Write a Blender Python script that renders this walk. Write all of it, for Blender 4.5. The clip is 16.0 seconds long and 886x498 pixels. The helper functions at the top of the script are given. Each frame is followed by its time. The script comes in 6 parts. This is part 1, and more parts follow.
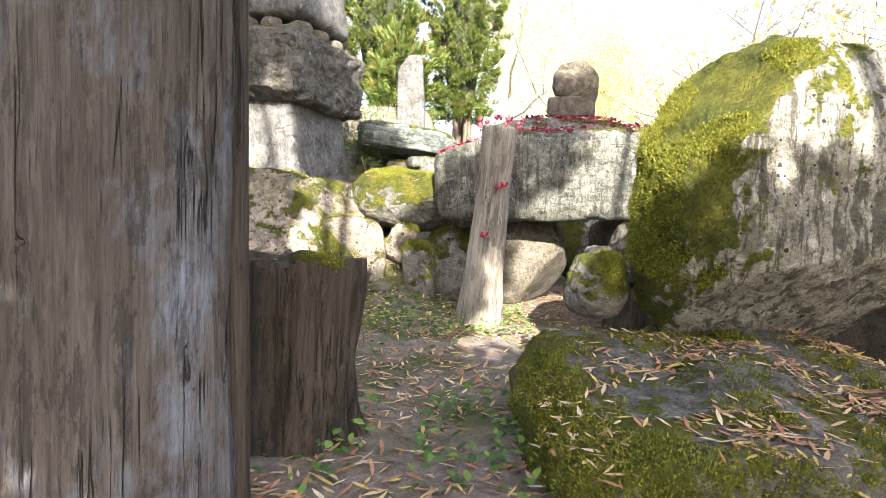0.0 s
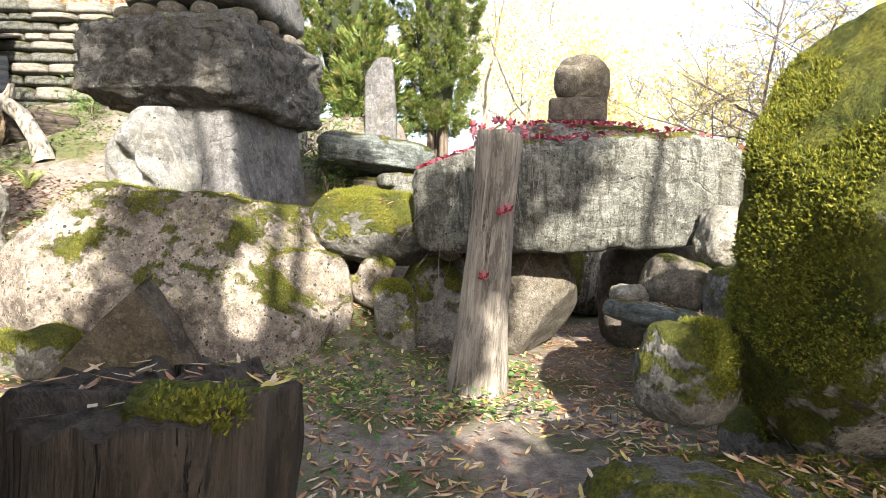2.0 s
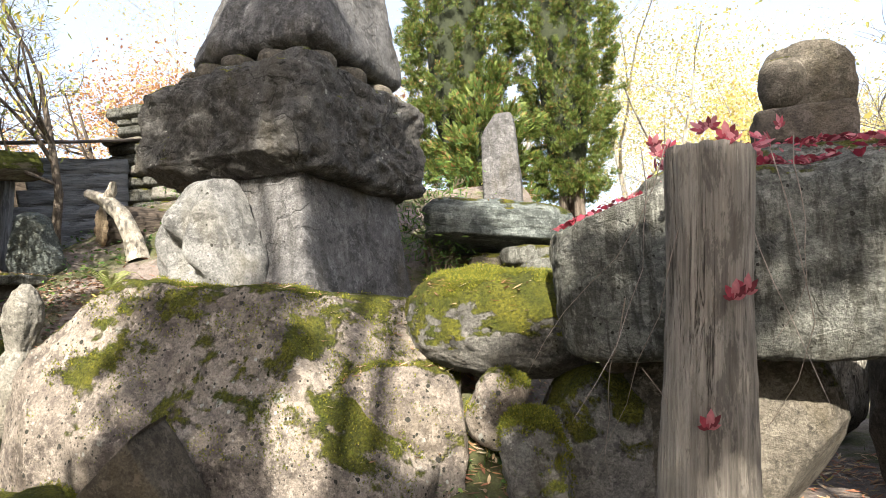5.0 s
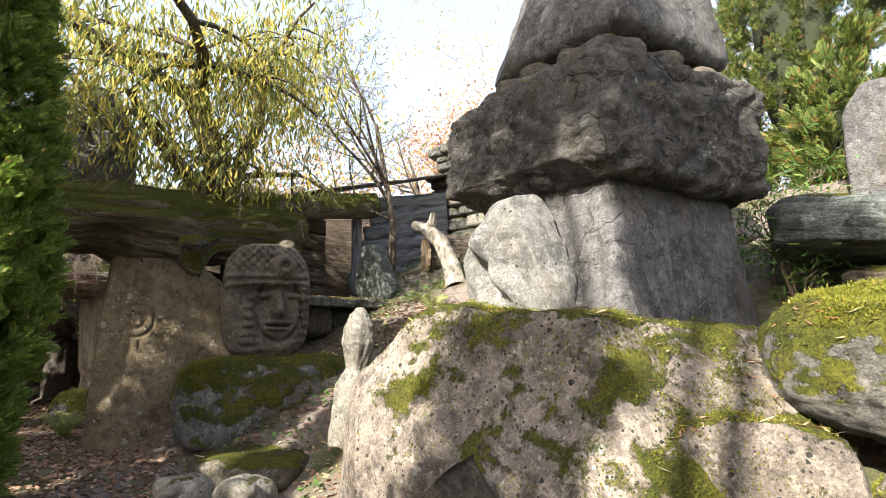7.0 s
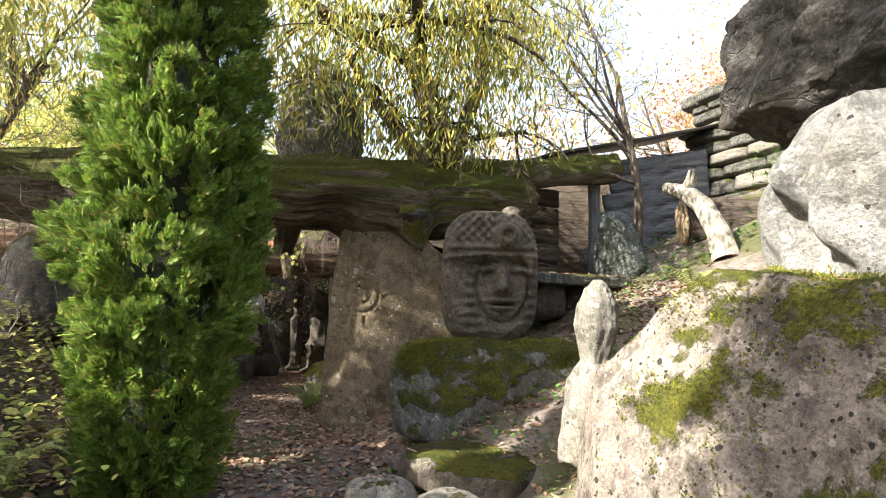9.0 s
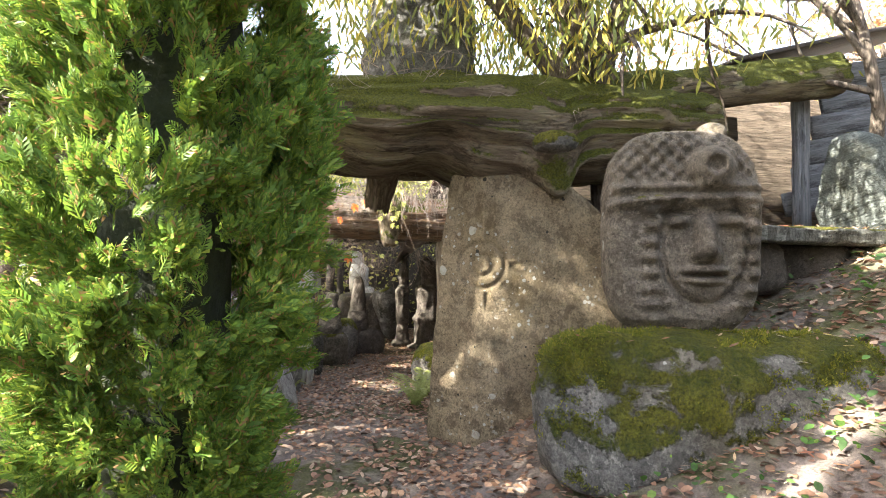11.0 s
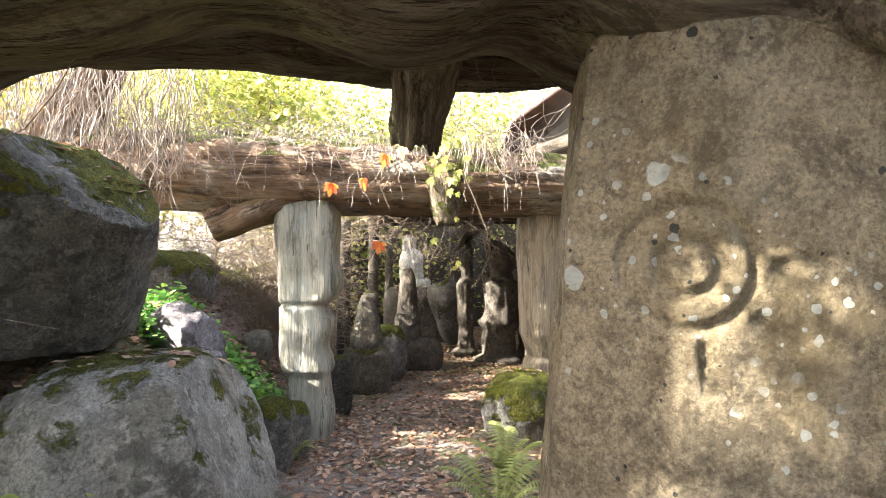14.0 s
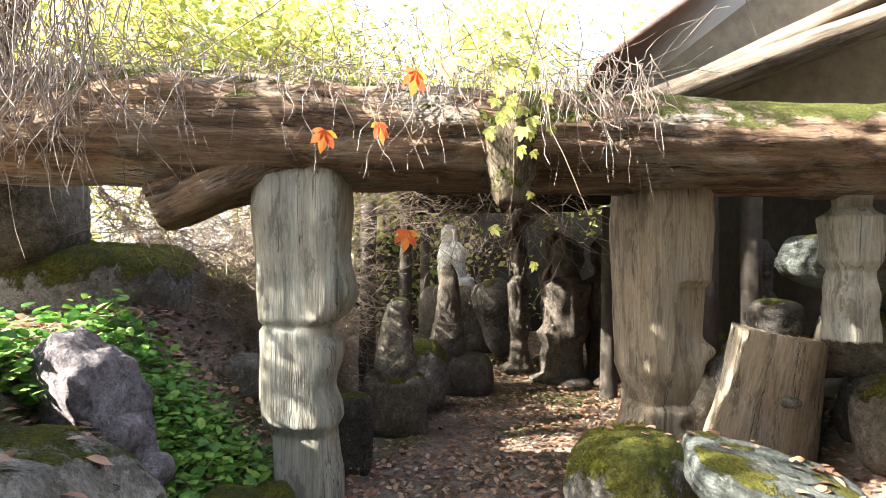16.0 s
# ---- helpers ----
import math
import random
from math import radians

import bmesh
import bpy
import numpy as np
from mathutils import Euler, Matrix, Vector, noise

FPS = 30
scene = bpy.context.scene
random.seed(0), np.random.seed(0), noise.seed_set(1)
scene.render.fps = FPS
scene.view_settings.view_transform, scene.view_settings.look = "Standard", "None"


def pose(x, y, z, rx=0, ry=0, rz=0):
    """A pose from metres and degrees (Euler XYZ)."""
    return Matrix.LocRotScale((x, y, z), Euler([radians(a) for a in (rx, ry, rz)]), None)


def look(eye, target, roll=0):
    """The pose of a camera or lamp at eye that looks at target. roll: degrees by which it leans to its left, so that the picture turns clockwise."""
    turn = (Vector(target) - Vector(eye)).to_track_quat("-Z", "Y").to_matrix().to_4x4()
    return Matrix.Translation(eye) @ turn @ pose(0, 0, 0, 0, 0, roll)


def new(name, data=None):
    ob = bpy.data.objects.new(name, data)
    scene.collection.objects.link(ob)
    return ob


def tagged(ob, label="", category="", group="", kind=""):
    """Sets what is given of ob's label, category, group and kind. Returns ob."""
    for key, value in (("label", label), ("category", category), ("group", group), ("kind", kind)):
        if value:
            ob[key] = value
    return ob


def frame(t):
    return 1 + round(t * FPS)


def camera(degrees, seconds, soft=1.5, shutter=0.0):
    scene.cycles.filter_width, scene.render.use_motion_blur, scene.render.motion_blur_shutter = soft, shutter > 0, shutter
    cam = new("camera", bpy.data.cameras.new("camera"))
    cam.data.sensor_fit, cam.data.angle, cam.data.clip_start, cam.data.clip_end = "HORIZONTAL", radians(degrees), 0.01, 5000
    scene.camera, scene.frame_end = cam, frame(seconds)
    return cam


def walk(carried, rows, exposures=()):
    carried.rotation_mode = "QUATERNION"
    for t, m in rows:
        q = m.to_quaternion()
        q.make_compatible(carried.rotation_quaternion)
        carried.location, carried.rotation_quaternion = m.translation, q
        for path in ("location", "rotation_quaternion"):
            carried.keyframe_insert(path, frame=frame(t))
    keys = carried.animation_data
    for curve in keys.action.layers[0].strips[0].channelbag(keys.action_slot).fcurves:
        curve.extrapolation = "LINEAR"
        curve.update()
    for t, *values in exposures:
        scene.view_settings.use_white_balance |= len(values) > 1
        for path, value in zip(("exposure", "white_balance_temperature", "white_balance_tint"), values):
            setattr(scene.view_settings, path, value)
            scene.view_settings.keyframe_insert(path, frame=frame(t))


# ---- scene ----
cam = camera(75.4, 16.0, soft=0.7)
PATH = [
    (0, (0.335, -0.107, 1.275), (0.223, 1.884, 1.129), 2.2),
    (0.5, (0.349, 0.261, 1.329), (0.268, 2.254, 1.18), 1.8),
    (1, (0.255, 0.621, 1.364), (0.194, 2.615, 1.228), 1.6),
    (1.5, (0.17, 0.991, 1.412), (0.126, 2.987, 1.295), 1.4),
    (2, (0.138, 1.401, 1.403), (0.123, 3.399, 1.315), 1.1),
    (2.5, (0.139, 1.765, 1.423), (0.133, 3.764, 1.37), 0.8),
    (3, (0.13, 2.221, 1.451), (0.122, 4.221, 1.435), 0.8),
    (3.2, (0.134, 2.369, 1.48), (0.119, 4.369, 1.484), 0.8),
    (5.3, (-0.079, 3.437, 1.493), (-0.63, 5.346, 1.72), -1.8),
    (5.5, (-0.111, 3.474, 1.51), (-0.718, 5.365, 1.754), -1.8),
    (6, (-0.215, 3.581, 1.531), (-1.004, 5.399, 1.799), -1.6),
    (6.5, (-0.278, 3.76, 1.538), (-1.356, 5.421, 1.823), -0.9),
    (7, (-0.356, 3.889, 1.528), (-1.719, 5.323, 1.82), -0.3),
    (7.5, (-0.513, 3.969, 1.512), (-2.069, 5.193, 1.797), 0.3),
    (8, (-0.725, 4.148, 1.517), (-2.417, 5.178, 1.793), 1.3),
    (8.5, (-0.978, 4.402, 1.498), (-2.747, 5.297, 1.761), 1.6),
    (9, (-1.287, 4.656, 1.488), (-3.12, 5.42, 1.723), 1.7),
    (9.5, (-1.7, 4.803, 1.494), (-3.569, 5.486, 1.69), 1.9),
    (10, (-2.231, 4.932, 1.49), (-4.134, 5.526, 1.655), 2.1),
    (10.2, (-2.443, 4.961, 1.5), (-4.36, 5.511, 1.656), 2.0),
    (12.3, (-4.305, 5.189, 1.661), (-6.275, 5.53, 1.72), 0.2),
    (12.5, (-4.517, 5.235, 1.653), (-6.487, 5.574, 1.71), 0.2),
    (13, (-5.056, 5.326, 1.691), (-7.031, 5.636, 1.739), 0.1),
    (13.5, (-5.613, 5.371, 1.71), (-7.595, 5.637, 1.754), 0.4),
    (14, (-6.132, 5.433, 1.708), (-8.12, 5.647, 1.751), 0.5),
    (14.5, (-6.568, 5.465, 1.72), (-8.562, 5.608, 1.763), 0.5),
    (15, (-7.024, 5.481, 1.721), (-9.021, 5.583, 1.763), 0.7),
    (15.5, (-7.5, 5.506, 1.743), (-9.498, 5.597, 1.769), 0.6),
    (16, (-8.009, 5.472, 1.752), (-10.008, 5.558, 1.766), 0.6),
]
EXPOSURES = [(0, 2.8), (1.5, 2.55), (3, 2.05), (5.5, 1.95), (8, 2.15), (10, 2.75), (12.5, 4.15), (14, 3.9), (15, 3.8), (16, 3.45)]
walk(cam, [(t, look(eye, target, roll)) for t, eye, target, roll in PATH], EXPOSURES)

# ---- world and sun ----
SUN_DIR = Vector((0.14, -0.82, 0.55)).normalized()
world = bpy.data.worlds.new("world")
scene.world = world
world.use_nodes = True
wn = world.node_tree
sky = wn.nodes.new("ShaderNodeTexSky")
sky.sky_type = "NISHITA"
sky.sun_disc = False
sky.sun_elevation = math.asin(SUN_DIR.z)
sky.sun_rotation = math.atan2(SUN_DIR.x, SUN_DIR.y)
sky.dust_density = 3.0
sky.ozone_density = 0.6
haze = wn.nodes.new("ShaderNodeMix")
haze.data_type = "RGBA"
haze.inputs[0].default_value = 0.35
haze.inputs[7].default_value = (3.9, 3.95, 4.2, 1)
wn.links.new(sky.outputs[0], haze.inputs[6])
wn.links.new(haze.outputs[2], wn.nodes["Background"].inputs[0])
wn.nodes["Background"].inputs[1].default_value = 0.11
sun = new("sun", bpy.data.lights.new("sun", "SUN"))
sun.data.energy = 5.0
sun.data.angle = radians(0.6)
sun.data.color = (1.0, 0.93, 0.80)
sun.matrix_world = look((0, 0, 20), Vector((0, 0, 20)) - SUN_DIR)


# ---- materials ----
def nodes_of(name):
    m = bpy.data.materials.new(name)
    m.use_nodes = True
    nt = m.node_tree
    return m, nt, nt.nodes["Principled BSDF"]


def noise_node(nt, vec, scale, detail=4.0, rough=0.6, distort=0.0):
    n = nt.nodes.new("ShaderNodeTexNoise")
    n.inputs["Scale"].default_value = scale
    n.inputs["Detail"].default_value = detail
    n.inputs["Roughness"].default_value = rough
    n.inputs["Distortion"].default_value = distort
    nt.links.new(vec, n.inputs["Vector"])
    return n.outputs["Fac"]


def ramp(nt, fac, lo, hi, c0=(0, 0, 0), c1=(1, 1, 1)):
    if lo > hi:
        lo, hi, c0, c1 = hi, lo, c1, c0
    r = nt.nodes.new("ShaderNodeValToRGB")
    r.color_ramp.elements[0].position, r.color_ramp.elements[1].position = lo, hi
    r.color_ramp.elements[0].color, r.color_ramp.elements[1].color = (*c0, 1), (*c1, 1)
    nt.links.new(fac, r.inputs[0])
    return r.outputs[0]


def mix(nt, fac, a, b, blend="MIX"):
    n = nt.nodes.new("ShaderNodeMix")
    n.data_type, n.blend_type = "RGBA", blend
    for k, v in ((0, fac), (6, a), (7, b)):
        if isinstance(v, (int, float)):
            n.inputs[k].default_value = v
        elif isinstance(v, tuple):
            n.inputs[k].default_value = (*v, 1)
        else:
            nt.links.new(v, n.inputs[k])
    return n.outputs[2]


def calc(nt, op, a, b=0.0):
    n = nt.nodes.new("ShaderNodeMath")
    n.operation = op
    for k, v in ((0, a), (1, b)):
        if isinstance(v, (int, float)):
            n.inputs[k].default_value = v
        else:
            nt.links.new(v, n.inputs[k])
    return n.outputs[0]


def bump(nt, height, strength, distance, normal=None):
    b = nt.nodes.new("ShaderNodeBump")
    b.inputs["Strength"].default_value = strength
    b.inputs["Distance"].default_value = distance
    nt.links.new(height, b.inputs["Height"])
    if normal is not None:
        nt.links.new(normal, b.inputs["Normal"])
    return b.outputs[0]


def scaled(nt, vec, s):
    n = nt.nodes.new("ShaderNodeMapping")
    n.inputs["Scale"].default_value = s
    nt.links.new(vec, n.inputs["Vector"])
    return n.outputs[0]


def spots(nt, vec, scale, size, share, warp=0.35):
    """Round patches of uneven outline: 1 inside, 0 outside."""
    w = nt.nodes.new("ShaderNodeTexNoise")
    w.inputs["Scale"].default_value = scale * 2.2
    nt.links.new(vec, w.inputs["Vector"])
    add = nt.nodes.new("ShaderNodeVectorMath")
    add.operation = "MULTIPLY_ADD"
    nt.links.new(w.outputs["Color"], add.inputs[0])
    add.inputs[1].default_value = (warp / scale,) * 3
    nt.links.new(vec, add.inputs[2])
    v = nt.nodes.new("ShaderNodeTexVoronoi")
    v.inputs["Scale"].default_value = scale
    nt.links.new(add.outputs[0], v.inputs["Vector"])
    sep = nt.nodes.new("ShaderNodeSeparateColor")
    nt.links.new(v.outputs["Color"], sep.inputs[0])
    limit = calc(nt, "MULTIPLY", ramp(nt, sep.outputs[0], 1 - share, 1.0), size)
    inside = calc(nt, "SUBTRACT", limit, v.outputs["Distance"])
    return ramp(nt, inside, 0.0, 0.035)


def stone(name, a, b, moss=0.0, white=0.0, dark=0.0, strata=0.0, size=1.0, mossy_sides=0.0, relief=1.0, white_size=0.3, cracks=0.0, moss_dir=None, drips=0.0, crust=0.5):
    a, b = tuple(0.62 * c for c in a), tuple(0.66 * c for c in b)
    m, nt, bsdf = nodes_of(name)
    tc = nt.nodes.new("ShaderNodeTexCoord")
    vec = scaled(nt, tc.outputs["Object"], (size, size, size))
    big = noise_node(nt, vec, 1.6, 5, 0.65, 0.4)
    mid = noise_node(nt, vec, 9.0, 6, 0.7)
    fine = noise_node(nt, vec, 60.0, 7, 0.78)
    col = mix(nt, ramp(nt, big, 0.35, 0.68), a, b)
    col = mix(nt, calc(nt, "MULTIPLY", ramp(nt, mid, 0.45, 0.75), 0.45), col, tuple(1.35 * c for c in b))
    col = mix(nt, calc(nt, "MULTIPLY", ramp(nt, mid, 0.5, 0.25), 0.7), col, tuple(0.4 * c for c in a))
    col = mix(nt, 0.6, col, ramp(nt, fine, 0.36, 0.66, (0.16, 0.16, 0.17), (0.92, 0.92, 0.9)), "OVERLAY")
    film = noise_node(nt, vec, 4.2, 9, 0.74, 0.25)
    col = mix(nt, calc(nt, "MULTIPLY", ramp(nt, film, 0.53, 0.585), 0.62), col, tuple(0.42 * c for c in a))
    scab = noise_node(nt, scaled(nt, vec, (1.0, 1.1, 0.9)), 13.0, 9, 0.76, 0.2)
    col = mix(nt, calc(nt, "MULTIPLY", ramp(nt, scab, 0.555, 0.60), crust), col, tuple(min(0.6, 1.55 * c + 0.02) for c in b))
    pits = noise_node(nt, vec, 26.0, 5, 0.75)
    col = mix(nt, calc(nt, "MULTIPLY", ramp(nt, pits, 0.44, 0.30), 0.75), col, tuple(0.3 * c for c in a))
    if strata:
        layer = noise_node(nt, scaled(nt, vec, (1.0, 1.0, 7.0)), 3.0, 6, 0.7, 0.6)
        col = mix(nt, calc(nt, "MULTIPLY", ramp(nt, layer, 0.5, 0.36), strata), col, tuple(0.35 * c for c in a))
    if cracks:
        warp = nt.nodes.new("ShaderNodeVectorMath")
        warp.operation = "MULTIPLY_ADD"
        wobble = nt.nodes.new("ShaderNodeTexNoise")
        wobble.inputs["Scale"].default_value = 3.0
        wobble.inputs["Detail"].default_value = 5.0
        nt.links.new(vec, wobble.inputs["Vector"])
        nt.links.new(wobble.outputs["Color"], warp.inputs[0])
        warp.inputs[1].default_value = (0.5, 0.5, 0.5)
        nt.links.new(vec, warp.inputs[2])
        cell = nt.nodes.new("ShaderNodeTexVoronoi")
        cell.feature = "DISTANCE_TO_EDGE"
        cell.inputs["Scale"].default_value = 2.1
        nt.links.new(scaled(nt, warp.outputs[0], (1.0, 1.0, 1.5)), cell.inputs["Vector"])
        gap = calc(nt, "MULTIPLY", ramp(nt, cell.outputs["Distance"], 0.022, 0.0), ramp(nt, big, 0.40, 0.56))
        col = mix(nt, calc(nt, "MULTIPLY", gap, cracks), col, tuple(0.25 * c for c in a))
    stain = noise_node(nt, scaled(nt, vec, (1.0, 1.0, 0.35)), 2.6, 5, 0.6)
    col = mix(nt, calc(nt, "MULTIPLY", ramp(nt, stain, 0.55, 0.72), 0.5), col, (a[0] * 0.55 + 0.03, a[1] * 0.5 + 0.02, a[2] * 0.38))
    if drips:
        run = noise_node(nt, scaled(nt, vec, (9.0, 9.0, 1.3)), 1.6, 7, 0.7, 0.3)
        col = mix(nt, calc(nt, "MULTIPLY", ramp(nt, run, 0.50, 0.56), drips), col, (0.035, 0.033, 0.024))
    if white:
        s1 = spots(nt, vec, 7.5, white_size, white)
        s2 = spots(nt, vec, 19.0, white_size, white)
        lich = mix(nt, fine, (0.26, 0.265, 0.24), (0.42, 0.42, 0.385))
        grow = ramp(nt, big, 0.47, 0.56)
        col = mix(nt, calc(nt, "MULTIPLY", s1, grow), col, lich)
        col = mix(nt, calc(nt, "MULTIPLY", s2, grow), col, lich)
    if dark:
        d1 = spots(nt, vec, 17.0, 0.34, dark * 0.7)
        d2 = spots(nt, vec, 34.0, 0.36, dark)
        col = mix(nt, calc(nt, "MAXIMUM", d1, d2), col, (0.035, 0.034, 0.028))
    h = calc(nt, "ADD", calc(nt, "ADD", mid, calc(nt, "MULTIPLY", fine, 0.4)), calc(nt, "MULTIPLY", pits, 0.7))
    if strata:
        h = calc(nt, "ADD", h, calc(nt, "MULTIPLY", layer, 1.2))
    if cracks:
        h = calc(nt, "SUBTRACT", h, calc(nt, "MULTIPLY", gap, cracks))
    normal = bump(nt, h, min(1.0, 0.9 * relief), 0.045 * relief)
    if moss or mossy_sides:
        geo = nt.nodes.new("ShaderNodeNewGeometry")
        sep = nt.nodes.new("ShaderNodeSeparateXYZ")
        nt.links.new(geo.outputs["Normal"], sep.inputs[0])
        patch = noise_node(nt, vec, 2.3, 6, 0.68, 0.3)
        up = calc(nt, "MULTIPLY", sep.outputs[2], 0.34)
        if moss_dir:
            dot = nt.nodes.new("ShaderNodeVectorMath")
            dot.operation = "DOT_PRODUCT"
            nt.links.new(geo.outputs["Normal"], dot.inputs[0])
            dot.inputs[1].default_value = moss_dir
            up = dot.outputs["Value"]
        score = calc(nt, "ADD", calc(nt, "ADD", patch, up), mossy_sides * 0.25)
        cover = ramp(nt, score, 0.98 - 0.40 * max(moss, 0.01), 1.03 - 0.40 * max(moss, 0.01))
        tuft = noise_node(nt, vec, 55.0, 5, 0.75)
        hue = noise_node(nt, vec, 5.0, 3, 0.6)
        green = mix(nt, ramp(nt, hue, 0.35, 0.68), (0.085, 0.10, 0.014), (0.225, 0.21, 0.026))
        green = mix(nt, ramp(nt, tuft, 0.62, 0.3), green, (0.022, 0.030, 0.006))
        col = mix(nt, cover, col, green)
        hm = calc(nt, "MULTIPLY", calc(nt, "ADD", tuft, noise_node(nt, vec, 18.0, 3, 0.6)), cover)
        normal = bump(nt, hm, 1.0, 0.09, normal)
    nt.links.new(col, bsdf.inputs["Base Color"])
    bsdf.inputs["Roughness"].default_value = 0.9
    bsdf.inputs["Specular IOR Level"].default_value = 0.25
    nt.links.new(normal, bsdf.inputs["Normal"])
    return m


def wood(name, a, b, crack=(0.03, 0.024, 0.018), tint=None, moss=0.0, grain=1.0, relief=1.0, checks=1.0):
    """Weathered timber with its grain along local z."""
    m, nt, bsdf = nodes_of(name)
    tc = nt.nodes.new("ShaderNodeTexCoord")
    vec = tc.outputs["Object"]
    streak = noise_node(nt, scaled(nt, vec, (11 * grain, 11 * grain, 0.55)), 1.5, 7, 0.72, 0.5)
    fibre = noise_node(nt, scaled(nt, vec, (60 * grain, 60 * grain, 1.6)), 1.5, 4, 0.7)
    blot = noise_node(nt, scaled(nt, vec, (1.0, 1.0, 0.4)), 2.2, 7, 0.7, 0.2)
    col = mix(nt, ramp(nt, streak, 0.34, 0.68), a, b)
    if tint:
        col = mix(nt, ramp(nt, blot, 0.5, 0.66), col, tint)
    col = mix(nt, 0.5, col, ramp(nt, fibre, 0.3, 0.7, (0.3, 0.3, 0.3), (0.95, 0.95, 0.95)), "OVERLAY")
    flake = noise_node(nt, scaled(nt, vec, (5 * grain, 5 * grain, 1.1)), 2.0, 10, 0.76, 0.25)
    col = mix(nt, calc(nt, "MULTIPLY", ramp(nt, flake, 0.53, 0.575), 0.6), col, tuple(0.5 * c for c in a))
    col = mix(nt, calc(nt, "MULTIPLY", ramp(nt, flake, 0.44, 0.40), 0.45), col, tuple(1.3 * c for c in b))
    split = noise_node(nt, scaled(nt, vec, (7 * checks, 7 * checks, 0.16 * checks)), 1.5, 5, 0.65, 0.15)
    line = calc(nt, "ABSOLUTE", calc(nt, "SUBTRACT", split, 0.5))
    open_ = calc(nt, "MULTIPLY", ramp(nt, line, 0.008, 0.0), ramp(nt, noise_node(nt, scaled(nt, vec, (3, 3, 0.9)), 1.4, 3), 0.46, 0.56))
    col = mix(nt, calc(nt, "MULTIPLY", open_, 0.9), col, crack)
    col = mix(nt, calc(nt, "MULTIPLY", ramp(nt, blot, 0.42, 0.25), 0.6), col, tuple(0.35 * c for c in a))
    h = calc(nt, "ADD", calc(nt, "ADD", streak, calc(nt, "MULTIPLY", fibre, 0.45)), calc(nt, "ADD", calc(nt, "MULTIPLY", open_, -0.8), calc(nt, "MULTIPLY", flake, -0.7)))
    normal = bump(nt, h, 1.0 * relief, 0.03)
    if moss:
        geo = nt.nodes.new("ShaderNodeNewGeometry")
        sep = nt.nodes.new("ShaderNodeSeparateXYZ")
        nt.links.new(geo.outputs["Normal"], sep.inputs[0])
        patch = noise_node(nt, vec, 2.6, 6, 0.7)
        score = calc(nt, "ADD", patch, calc(nt, "MULTIPLY", sep.outputs[2], 0.3))
        cover = ramp(nt, score, 0.98 - 0.4 * moss, 1.04 - 0.4 * moss)
        tuft = noise_node(nt, vec, 60.0, 5, 0.75)
        green = mix(nt, ramp(nt, tuft, 0.35, 0.7), (0.03, 0.038, 0.008), (0.15, 0.16, 0.02))
        col = mix(nt, cover, col, green)
        normal = bump(nt, calc(nt, "MULTIPLY", tuft, cover), 1.0, 0.04, normal)
    nt.links.new(col, bsdf.inputs["Base Color"])
    bsdf.inputs["Roughness"].default_value = 0.85
    bsdf.inputs["Specular IOR Level"].default_value = 0.25
    nt.links.new(normal, bsdf.inputs["Normal"])
    return m


def leaf(name, colours, translucent=0.45, rough=0.6):
    """Leaves: each island of the mesh takes one of the colours; light passes through."""
    m, nt, bsdf = nodes_of(name)
    geo = nt.nodes.new("ShaderNodeNewGeometry")
    r = nt.nodes.new("ShaderNodeValToRGB")
    r.color_ramp.interpolation = "CONSTANT" if len(colours) > 3 else "LINEAR"
    els = r.color_ramp.elements
    while len(els) < len(colours):
        els.new(0.5)
    for k, c in enumerate(colours):
        els[k].position = k / len(colours) if len(colours) > 3 else k / max(1, len(colours) - 1)
        els[k].color = (*c, 1)
    nt.links.new(geo.outputs["Random Per Island"], r.inputs[0])
    tc = nt.nodes.new("ShaderNodeTexCoord")
    vary = noise_node(nt, tc.outputs["Object"], 30.0, 2)
    col = mix(nt, 0.45, r.outputs[0], ramp(nt, vary, 0.3, 0.7, (0.25, 0.25, 0.25), (0.8, 0.8, 0.8)), "OVERLAY")
    nt.links.new(col, bsdf.inputs["Base Color"])
    bsdf.inputs["Roughness"].default_value = rough
    bsdf.inputs["Specular IOR Level"].default_value = 0.3
    if translucent:
        tr = nt.nodes.new("ShaderNodeBsdfTranslucent")
        nt.links.new(col, tr.inputs[0])
        mx = nt.nodes.new("ShaderNodeMixShader")
        mx.inputs[0].default_value = translucent
        nt.links.new(bsdf.outputs[0], mx.inputs[1])
        nt.links.new(tr.outputs[0], mx.inputs[2])
        nt.links.new(mx.outputs[0], nt.nodes["Material Output"].inputs[0])
    return m


def soil(name):
    m, nt, bsdf = nodes_of(name)
    geo = nt.nodes.new("ShaderNodeNewGeometry")
    vec = geo.outputs["Position"]
    big = noise_node(nt, vec, 0.9, 5, 0.65)
    mid = noise_node(nt, vec, 9.0, 6, 0.7)
    fine = noise_node(nt, vec, 60.0, 5, 0.75)
    col = mix(nt, ramp(nt, mid, 0.35, 0.7), (0.095, 0.076, 0.066), (0.25, 0.205, 0.18))
    col = mix(nt, ramp(nt, big, 0.47, 0.58), col, mix(nt, fine, (0.035, 0.045, 0.014), (0.10, 0.10, 0.035)))
    col = mix(nt, 0.6, col, ramp(nt, fine, 0.3, 0.7, (0.2, 0.2, 0.2), (0.9, 0.9, 0.9)), "OVERLAY")
    nt.links.new(col, bsdf.inputs["Base Color"])
    bsdf.inputs["Roughness"].default_value = 0.95
    nt.links.new(bump(nt, calc(nt, "ADD", mid, fine), 0.9, 0.03), bsdf.inputs["Normal"])
    return m


